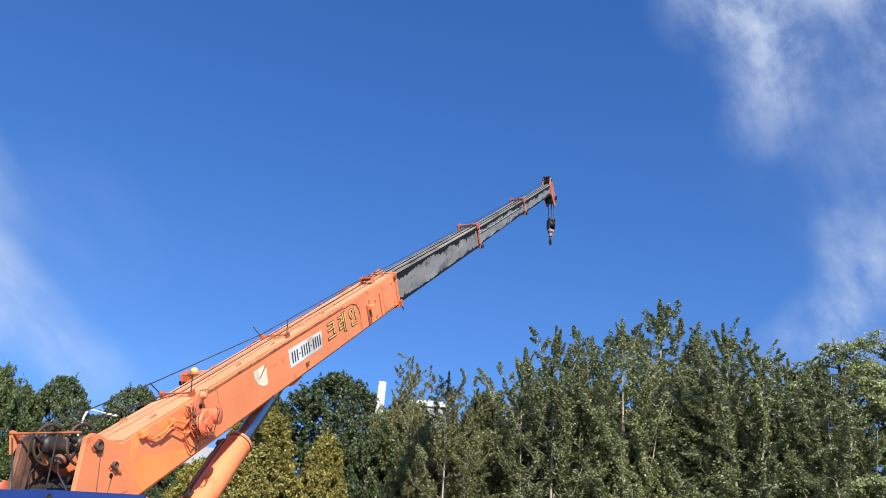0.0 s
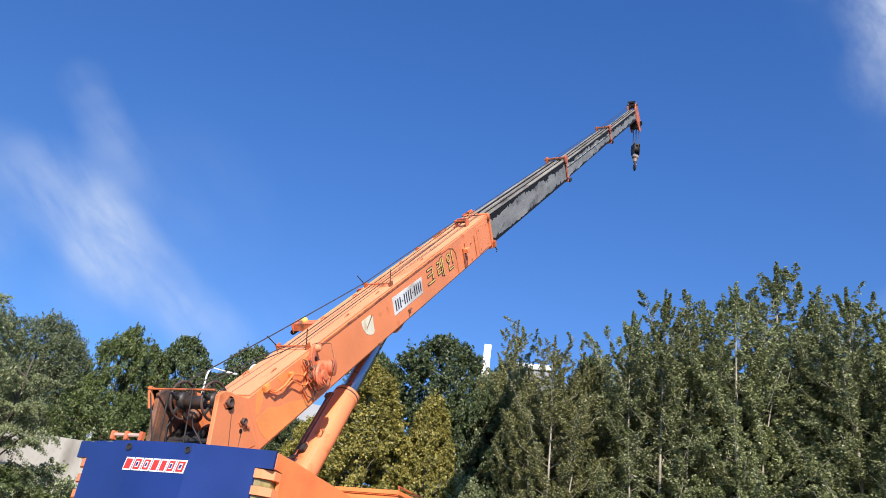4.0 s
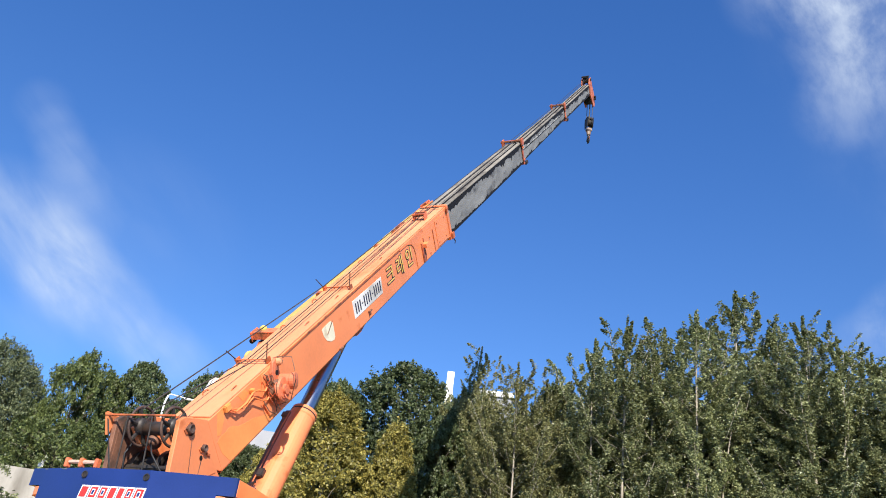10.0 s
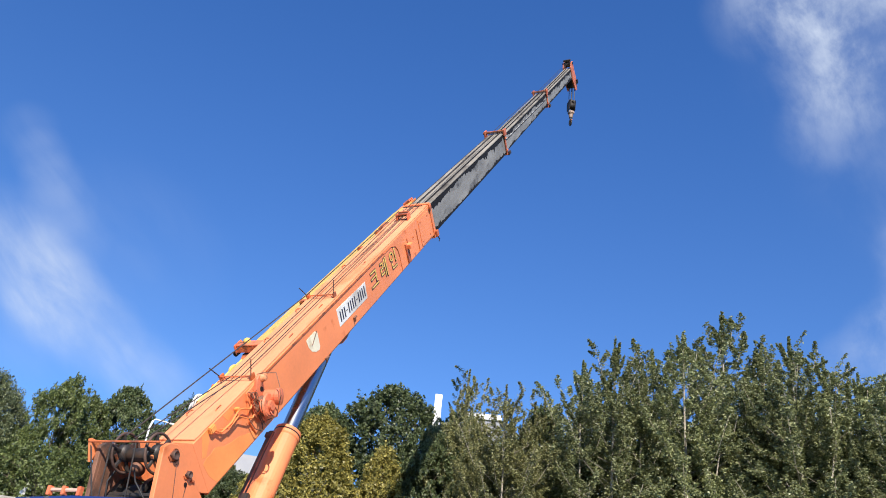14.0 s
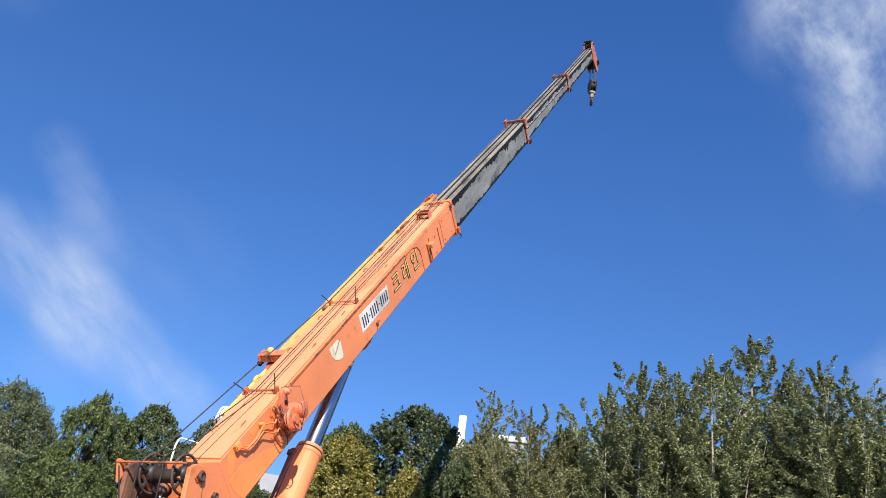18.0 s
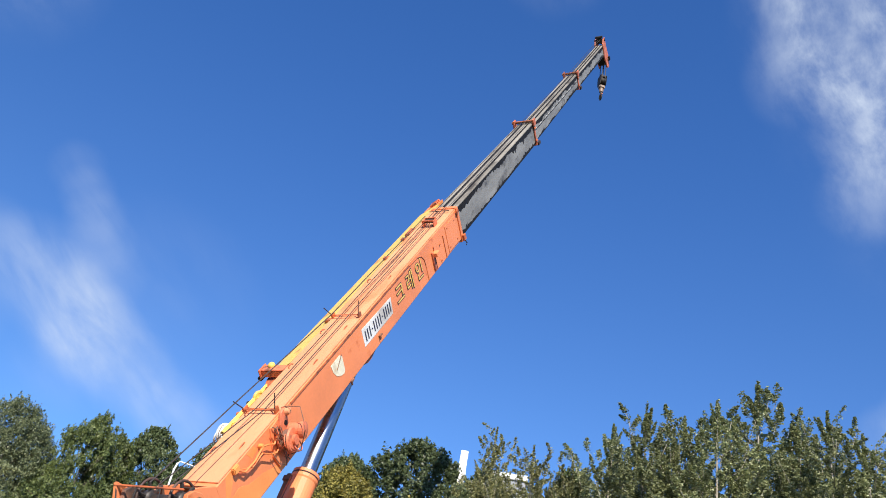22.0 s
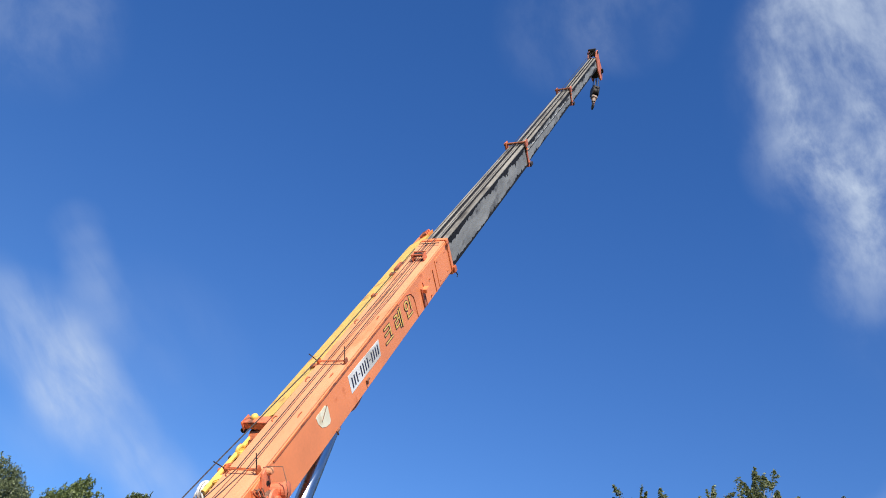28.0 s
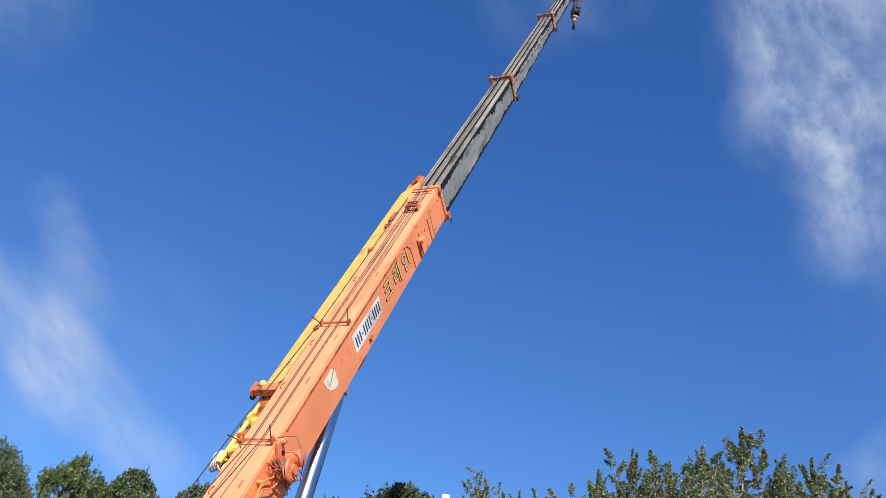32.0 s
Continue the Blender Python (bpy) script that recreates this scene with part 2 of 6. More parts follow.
ORANGE_REEL = material("sun_bleached_red_orange_paint", (0.72, 0.19, 0.085), 0.55, vary=0.22, scale=7, dirt=(0.20, 0.08, 0.045), dirt_amount=0.4, dirt_scale=7)
FADED = material("faded_pink_plastic", (0.60, 0.40, 0.31), 0.6, vary=0.15, scale=9)
RED_PAINT = material("red_orange_paint", (0.63, 0.165, 0.075), 0.55, vary=0.25, scale=5, dirt=(0.14, 0.06, 0.04), dirt_amount=0.4, dirt_scale=6)
TOUCH_UP = material("touched_up_paint", (0.78, 0.31, 0.08), 0.45, vary=0.15, scale=3)
# rusty steel; its brown also stands for shade inside the turret and beside the barrel
RUST_AND_SHADE = material("rust_brown_and_shade", (0.22, 0.10, 0.06), 0.7, vary=0.35, scale=5, dirt=(0.07, 0.045, 0.035), dirt_amount=0.5, dirt_scale=4)
BLUE = material("blue_paint", (0.009, 0.028, 0.155), 0.42, vary=0.14, scale=1.6, dirt=(0.012, 0.026, 0.10), dirt_amount=0.1, dirt_scale=3.0, coat=0.1)
WHITE = material("white_paint", (0.78, 0.77, 0.74), 0.5, vary=0.05, scale=4, dirt=(0.5, 0.47, 0.42), dirt_amount=0.2)
FADED_RED = material("sun_faded_red", (0.76, 0.30, 0.28), 0.5, vary=0.15, scale=9)
FADED_INK = material("sun_faded_ink", (0.52, 0.50, 0.49), 0.55, vary=0.12, scale=9)
CREAM = material("cream_paint", (0.80, 0.74, 0.55), 0.5, vary=0.08, scale=5, dirt=(0.6, 0.5, 0.33), dirt_amount=0.3, dirt_scale=5)
SHEAVE = material("dark_rust", (0.085, 0.048, 0.035), 0.6, vary=0.4, scale=9, dirt=(0.2, 0.09, 0.06), dirt_amount=0.3, dirt_scale=12)
WINCH_YELLOW = material("deep_yellow_paint", (0.74, 0.30, 0.025), 0.5, vary=0.18, scale=5, dirt=(0.3, 0.12, 0.04), dirt_amount=0.35, dirt_scale=6)
RED = material("red_lettering", (0.62, 0.035, 0.03), 0.45, vary=0.06)
DARK_LETTER = material("dark_lettering", (0.03, 0.03, 0.05), 0.5, vary=0.05)
STEEL = material("weathered_steel", (0.225, 0.22, 0.205), 0.65, metal=0.0, vary=0.28, scale=2.2, dirt=(0.06, 0.056, 0.052), dirt_amount=0.3, dirt_scale=2.8, stretch=(0.6, 1, 1.6), spec=0.35)
STEEL_TOP = material("dusty_steel_plate", (0.25, 0.225, 0.185), 0.75, metal=0.0, vary=0.3, scale=3, dirt=(0.07, 0.06, 0.05), dirt_amount=0.45, dirt_scale=4, stretch=(0.25, 1, 1), spec=0.3)
SCUFFED = material("scuffed_steel", (0.30, 0.20, 0.14), 0.5, vary=0.3, scale=6, dirt=(0.06, 0.05, 0.04), dirt_amount=0.7, dirt_scale=6)
FLECK = material("old_pale_paint", (0.5, 0.49, 0.46), 0.6, vary=0.2, scale=9)
GREASE = material("black_grease", (0.012, 0.011, 0.011), 0.75, vary=0.3, scale=9, spec=0.2)
DARK_STEEL = material("dark_oily_steel", (0.045, 0.038, 0.034), 0.5, metal=0.3, vary=0.35, scale=9, dirt=(0.08, 0.045, 0.03), dirt_amount=0.35, dirt_scale=7)
CHROME = material("chromed_rod", (0.42, 0.45, 0.49), 0.28, metal=1.0, vary=0.03, bump=0.03)
ROPE = material("wire_rope", (0.06, 0.05, 0.045), 0.6, metal=0.3, vary=0.3, scale=30)
RUBBER = material("black_rubber", (0.02, 0.02, 0.022), 0.6, vary=0.2)
EXHAUST = material("sooty_exhaust_steel", (0.075, 0.055, 0.045), 0.55, metal=0.2, vary=0.35, scale=6, dirt=(0.016, 0.014, 0.014), dirt_amount=0.6, dirt_scale=5)
BLACK = material("black_enamel", (0.009, 0.008, 0.008), 0.55, vary=0.25, scale=4, dirt=(0.035, 0.028, 0.022), dirt_amount=0.3, dirt_scale=3, spec=0.3)
YELLOW = material("yellow_paint", (0.85, 0.42, 0.02), 0.42, vary=0.12, scale=3, dirt=(0.4, 0.2, 0.05), dirt_amount=0.2, coat=0.1)
YELLOW_PALE = material("faded_yellow_paint", (0.84, 0.54, 0.12), 0.55, vary=0.15, scale=4, dirt=(0.55, 0.28, 0.08), dirt_amount=0.35, dirt_scale=4)
AMBER_LENS = material("dirty_amber_lens", (0.26, 0.2, 0.06), 0.4, vary=0.3, scale=12, dirt=(0.10, 0.08, 0.035), dirt_amount=0.5, dirt_scale=9)
DULL_ALU = material("dull_aluminium", (0.60, 0.59, 0.57), 0.5, metal=0.85, vary=0.18, scale=9, dirt=(0.3, 0.27, 0.24), dirt_amount=0.3, dirt_scale=7)
ALU = material("brushed_aluminium", (0.66, 0.66, 0.66), 0.35, metal=0.9, vary=0.1, scale=8)
CONCRETE = material("weathered_concrete", (0.40, 0.37, 0.32), 0.9, vary=0.18, scale=0.5, fine=18, bump=0.5, dirt=(0.17, 0.15, 0.12), dirt_amount=0.4, dirt_scale=0.7, stretch=(1, 1, 0.35))
BARK = material("grey_bark", (0.34, 0.30, 0.24), 0.9, vary=0.35, scale=5, fine=40, bump=0.6, stretch=(1, 1, 0.3))
DARK_BARK = material("brown_bark", (0.10, 0.08, 0.06), 0.9, vary=0.35, scale=5, fine=40, bump=0.6, stretch=(1, 1, 0.3))
SOIL = material("weedy_gravel_soil", (0.16, 0.14, 0.10), 0.95, vary=0.3, scale=0.25, fine=9, bump=0.6, dirt=(0.06, 0.09, 0.03), dirt_amount=0.7, dirt_scale=0.15)
GREY_ROOF = material("grey_metal_roof", (0.16, 0.17, 0.19), 0.5, metal=0.2, vary=0.1)
CAB_GREY = material("grey_upholstery", (0.22, 0.22, 0.24), 0.8, vary=0.2)
BLUE_PLASTIC = material("blue_plastic", (0.02, 0.25, 0.62), 0.4, vary=0.05)
TARP = material("blue_tarpaulin", (0.03, 0.07, 0.20), 0.5, vary=0.2, scale=3)
TEAL = material("teal_plastic", (0.13, 0.42, 0.33), 0.5, vary=0.15, scale=20)
LEAF_WEED = leaf_material("weeds", (0.085, 0.092, 0.032), (0.31, 0.28, 0.12), 0.6)
LEAF_ASPEN = leaf_material("aspen_leaves", (0.108, 0.130, 0.046), (0.59, 0.61, 0.31), 0.4)
LEAF_OLIVE = leaf_material("olive_leaves", (0.128, 0.134, 0.046), (0.60, 0.58, 0.27), 0.4)
LEAF_DARK = leaf_material("dark_leaves", (0.046, 0.066, 0.024), (0.24, 0.29, 0.12), 0.45)
LEAF_GREEN = leaf_material("green_leaves", (0.060, 0.085, 0.024), (0.30, 0.35, 0.12), 0.4)
LEAF_GOLD = leaf_material("golden_leaves", (0.165, 0.158, 0.038), (0.83, 0.69, 0.18), 0.45)
LEAF_ASH = leaf_material("ash_leaves", (0.075, 0.098, 0.042), (0.42, 0.46, 0.24), 0.42)
LEAF_FEATHER = leaf_material("feathery_leaves", (0.16, 0.19, 0.082), (0.60, 0.63, 0.32), 0.5)


def glass_material(name, tint):
    m = bpy.data.materials.new(name)
    m.use_nodes = True
    b = m.node_tree.nodes["Principled BSDF"]
    b.inputs["Base Color"].default_value = (*tint, 1)
    b.inputs["Roughness"].default_value, b.inputs["Transmission Weight"].default_value, b.inputs["IOR"].default_value = 0.03, 1.0, 1.45
    return m


GLASS = glass_material("cab_glass", (0.38, 0.41, 0.42))

# ---- mesh helpers ----
ROOT_X = -1.4


def part(name, bm, mat, parent=None, label="", smooth=False):
    """Links a bmesh as one mesh object under a thing or a part."""
    me = bpy.data.meshes.new(name)
    bmesh.ops.recalc_face_normals(bm, faces=bm.faces)
    bm.to_mesh(me)
    bm.free()
    me.materials.append(mat)
    if smooth:
        me.polygons.foreach_set("use_smooth", [True] * len(me.polygons))
    ob = new(name, me)
    if parent:
        ob.parent = parent
    if label:
        tagged(ob, label)
    return ob


def hull(bm, pts_a, pts_b):
    """A solid between two outlines with the same number of points."""
    va, vb = [bm.verts.new(p) for p in pts_a], [bm.verts.new(p) for p in pts_b]
    k = len(va)
    bm.faces.new(va), bm.faces.new(vb[::-1])
    for i in range(k):
        bm.faces.new((va[i], vb[i], vb[(i + 1) % k], va[(i + 1) % k]))


def box(bm, x0, x1, y0, y1, z0, z1, bevel=0.0):
    vs = [bm.verts.new((x, y, z)) for x in (x0, x1) for y in (y0, y1) for z in (z0, z1)]
    fs = [bm.faces.new([vs[i] for i in q]) for q in ((0, 1, 3, 2), (4, 6, 7, 5), (0, 4, 5, 1), (2, 3, 7, 6), (0, 2, 6, 4), (1, 5, 7, 3))]
    if bevel:
        bmesh.ops.bevel(bm, geom=list({e for f in fs for e in f.edges}), offset=bevel, segments=2, affect="EDGES")


def slab(bm, outline, y0, y1, bevel=0.0):
    """An outline in x and z, given depth in y."""
    n0 = set(bm.edges)
    hull(bm, [(x, y0, z) for x, z in outline], [(x, y1, z) for x, z in outline])
    if bevel:
        bmesh.ops.bevel(bm, geom=[e for e in bm.edges if e not in n0], offset=bevel, segments=1, affect="EDGES")


def tower(bm, outline, z0, z1, bevel=0.0):
    """An outline in x and y, given height."""
    n0 = set(bm.edges)
    hull(bm, [(x, y, z0) for x, y in outline], [(x, y, z1) for x, y in outline])
    if bevel:
        bmesh.ops.bevel(bm, geom=[e for e in bm.edges if e not in n0], offset=bevel, segments=1, affect="EDGES")


def tube(bm, pts, r, seg=8, r_end=None):
    """A round bar along points, tapering to r_end."""
    pts = [Vector(p) for p in pts]
    rings = []
    for i, p in enumerate(pts):
        d = (pts[min(i + 1, len(pts) - 1)] - pts[max(i - 1, 0)]).normalized()
        s = d.cross(Vector((0.31, 0.17, 0.93)) if abs(d.z) < 0.9 else Vector((1, 0, 0))).normalized()
        t = d.cross(s)
        k = r + ((r_end if r_end is not None else r) - r) * i / max(len(pts) - 1, 1)
        rings.append([bm.verts.new(p + (s * math.cos(a) + t * math.sin(a)) * k) for a in (2 * math.pi * j / seg for j in range(seg))])
    for a, b in zip(rings, rings[1:]):
        for j in range(seg):
            bm.faces.new((a[j], a[(j + 1) % seg], b[(j + 1) % seg], b[j]))
    bm.faces.new(rings[0][::-1]), bm.faces.new(rings[-1])


def ring(bm, centre, axis, r, thick, seg=24, side=8):
    """A torus."""
    axis = Vector(axis).normalized()
    s = axis.orthogonal().normalized()
    t = axis.cross(s)
    rows = []
    for i in range(seg):
        a = 2 * math.pi * i / seg
        o = s * math.cos(a) + t * math.sin(a)
        rows.append([bm.verts.new(Vector(centre) + o * (r + thick * math.cos(b)) + axis * thick * math.sin(b)) for b in (2 * math.pi * j / side for j in range(side))])
    for i in range(seg):
        for j in range(side):
            bm.faces.new((rows[i][j], rows[(i + 1) % seg][j], rows[(i + 1) % seg][(j + 1) % side], rows[i][(j + 1) % side]))


def lathe(bm, centre, axis, profile, seg=20):
    """Turned solid: profile of (distance along the axis, radius)."""
    axis = Vector(axis).normalized()
    s = axis.orthogonal().normalized()
    t = axis.cross(s)
    rows = [[bm.verts.new(Vector(centre) + axis * d + (s * math.cos(a) + t * math.sin(a)) * r) for a in (2 * math.pi * j / seg for j in range(seg))] for d, r in profile]
    for a, b in zip(rows, rows[1:]):
        for j in range(seg):
            bm.faces.new((a[j], a[(j + 1) % seg], b[(j + 1) % seg], b[j]))
    bm.faces.new(rows[0][::-1]), bm.faces.new(rows[-1])


def made(fn, *a, **k):
    bm = bmesh.new()
    fn(bm, *a, **k)
    return bm


def several(*calls):
    bm = bmesh.new()
    for fn, *a in calls:
        fn(bm, *a)
    return bm


def lettering(name, text, size, mat, parent, m, bold=0.0, shear=0.0, depth=0.003, label="", wide=1.0):
    """Words as thin solid letters, each a part of its own, centred on m."""
    def shaped(body):
        cu = bpy.data.curves.new(name, "FONT")
        cu.body, cu.size, cu.align_x, cu.align_y, cu.offset, cu.shear, cu.extrude, cu.resolution_u = body, size, "LEFT", "CENTER", bold, shear, depth, 3
        tmp = new(name + "_curve", cu)
        bpy.context.view_layer.update()
        me = bpy.data.meshes.new_from_object(tmp.evaluated_get(bpy.context.evaluated_depsgraph_get()))
        bpy.data.objects.remove(tmp)
        bpy.data.curves.remove(cu)
        xs = [v.co.x for v in me.vertices]
        return me, min(xs), max(xs)

    whole, x0, x1 = shaped(text)
    bpy.data.meshes.remove(whole)
    for i, c in enumerate(text):
        if c == " ":
            continue
        before, _, edge = shaped(text[:i + 1])
        bpy.data.meshes.remove(before)
        me, _, own = shaped(c)
        me.materials.clear()
        me.materials.append(mat)
        ob = new("letter", me)
        ob.parent = parent
        ob.matrix_basis = m @ Matrix.Diagonal((wide, 1, 1, 1)) @ Matrix.Translation((edge - own - (x0 + x1) / 2, 0, 0))
        if label:
            tagged(ob, label)


REAR = Matrix(((0, 0, -1, 0), (-1, 0, 0, 0), (0, 1, 0, 0), (0, 0, 0, 1)))  # writing that faces backwards (-x)
SIDE = Matrix(((1, 0, 0, 0), (0, 0, -1, 0), (0, 1, 0, 0), (0, 0, 0, 1)))  # writing that faces the right-hand side (-y)

# ---- ground and far things ----
EYE = Vector((-8.67, -5.66, 0))


def place(heading, dist, z=0.0):
    a = radians(heading)
    return Vector((EYE.x + dist * math.cos(a), EYE.y + dist * math.sin(a), z))


def bank(x, y):
    """Height of the ground: a flat yard, a planted bank beyond it."""
    d = math.hypot(x - EYE.x, y - EYE.y)
    h = math.degrees(math.atan2(y - EYE.y, x - EYE.x))
    k = min(max((d - 21) / 9, 0), 1)
    side = min(max((70 - abs(h - 15)) / 20, 0), 1)
    return (k * k * (3 - 2 * k)) * 3.2 * side


def ground():
    bm = bmesh.new()
    radii = [0.5, 3, 6, 9, 12, 15, 18, 20, 22, 24, 26, 28, 30, 32, 36, 42, 55, 90, 200, 600, 3000]
    seg = 72
    rows = []
    for r in radii:
        row = []
        for j in range(seg):
            a = 2 * math.pi * j / seg
            x, y = EYE.x + r * math.cos(a), EYE.y + r * math.sin(a)
            row.append(bm.verts.new((x, y, bank(x, y) + (noise.noise((x * 0.3, y * 0.3, 0)) * 0.12 if r > 20 else noise.noise((x, y, 0)) * 0.01))))
        rows.append(row)
    for a, b in zip(rows, rows[1:]):
        for j in range(seg):
            bm.faces.new((a[j], a[(j + 1) % seg], b[(j + 1) % seg], b[j]))
    bm.faces.new(rows[0])
    tagged(part("ground", bm, SOIL, smooth=True), "gravel yard with a weedy bank behind it", "ground", kind="structure")


ground()


def retaining_wall():
    bm = bmesh.new()
    a, b = place(63, 25.0), place(41.5, 26.5)
    d = (b - a).normalized()
    nrm = Vector((-d.y, d.x, 0))
    L = (b - a).length
    root = new("retaining_wall")
    root.location = a
    tagged(root, "weathered grey concrete retaining wall below the trees", "wall", kind="structure")
    k = 5
    for i in range(k):
        p, q = d * (L * i / k + 0.012), d * (L * (i + 1) / k - 0.012)
        z0, z1 = 4.75 + 0.75 * i / k, 4.75 + 0.75 * (i + 1) / k
        bm = bmesh.new()
        f, g = nrm * -0.25, nrm * 0.25
        hull(bm, [p + f, q + f, q + f * 0.7 + Vector((0, 0, z1)), p + f * 0.7 + Vector((0, 0, z0))], [p + g, q + g, q + g + Vector((0, 0, z1)), p + g + Vector((0, 0, z0))])
        part("wall_panel", bm, CONCRETE, root)
    bm = bmesh.new()
    hull(bm, [nrm * -0.2, d * L + nrm * -0.2, d * L + nrm * -0.2 + Vector((0, 0, 5.2)), nrm * -0.2 + Vector((0, 0, 4.5))], [nrm * 0.2, d * L + nrm * 0.2, d * L + nrm * 0.2 + Vector((0, 0, 5.2)), nrm * 0.2 + Vector((0, 0, 4.5))])
    part("wall_core", bm, CONCRETE, root)


retaining_wall()


def terrace():
    """Higher ground behind the wall that carries the trees there."""
    bm = bmesh.new()
    a, b = place(63, 25.4, 4.6), place(41.5, 26.9, 5.3)
    c, d = place(41.5, 60, 6.5), place(63, 60, 6.5)
    vs = [bm.verts.new(p) for p in (a, b, c, d)] + [bm.verts.new(p - Vector((0, 0, 2))) for p in (a, b, c, d)]
    for q in ((0, 1, 2, 3), (4, 7, 6, 5), (0, 4, 5, 1), (1, 5, 6, 2), (2, 6, 7, 3), (3, 7, 4, 0)):
        bm.faces.new([vs[i] for i in q])
    tagged(part("terrace", bm, SOIL), "weedy earth terrace behind the retaining wall", "ground", kind="structure")


terrace()


# ---- trees ----
rng = np.random.default_rng(7)


def leaves_mesh(name, centres, size, mat, up=0.35, narrow=0.8, outward=None):
    """One small pointed leaf at every centre."""
    k = len(centres)
    nrm = rng.normal(size=(k, 3))
    if outward is not None:
        nrm += outward * 0.8
    nrm[:, 2] += up
    nrm /= np.linalg.norm(nrm, axis=1)[:, None]
    t = np.cross(nrm, rng.normal(size=(k, 3)))
    t /= np.linalg.norm(t, axis=1)[:, None]
    b = np.cross(nrm, t)
    s = (size * rng.uniform(0.6, 1.3, k))[:, None]
    v = np.empty((k, 3, 3))
    v[:, 0] = centres - t * s * 0.62
    v[:, 1], v[:, 2] = centres + t * s * 0.38 + b * s * 0.5 * narrow, centres + t * s * 0.38 - b * s * 0.5 * narrow
    me = bpy.data.meshes.new(name)
    me.vertices.add(3 * k)
    me.vertices.foreach_set("co", v.ravel().astype(np.float32))
    me.loops.add(3 * k)
    me.loops.foreach_set("vertex_index", np.arange(3 * k, dtype=np.int32))
    me.polygons.add(k)
    me.polygons.foreach_set("loop_start", np.arange(0, 3 * k, 3, dtype=np.int32))
    me.update(calc_edges=True)
    me.materials.append(mat)
    return me


def sprays(starts, ways, lengths, counts, spread):
    """Leaf places along slender twigs, closing in towards each tip."""
    n = np.repeat(np.arange(len(starts)), counts)
    f = rng.beta(1.25, 1.05, len(n))[:, None]
    wide = np.broadcast_to(spread, len(starts))[n][:, None] * (1.1 - 0.85 * f) * np.clip(rng.normal(size=(len(n), 3)), -1.9, 1.9)
    return starts[n] + ways[n] * lengths[n][:, None] * f + wide


def unit(v):
    return v / np.maximum(np.linalg.norm(v, axis=-1, keepdims=True), 1e-6)


def finish_tree(root, wood, pts, height, width, leaf, leaf_size, bark, label):
    """Scales wood and leaves to the size asked for and adds both parts."""
    k = height / np.quantile(pts[:, 2], 0.9997)
    kw = width / 2 / np.quantile(np.hypot(pts[:, 0], pts[:, 1]), 0.985)
    pts = pts * np.array([kw, kw, k])
    wood.transform(Matrix.Diagonal((kw, kw, k, 1)))
    part("trunk", wood, bark, root, smooth=True)
    o = (pts - np.array([0, 0, height * 0.55])) / np.array([width, width, height]) * 2
    crown = new("crown", leaves_mesh("crown", pts, leaf_size, leaf, outward=o))
    crown.parent = root
    return tagged(root, label, "tree")


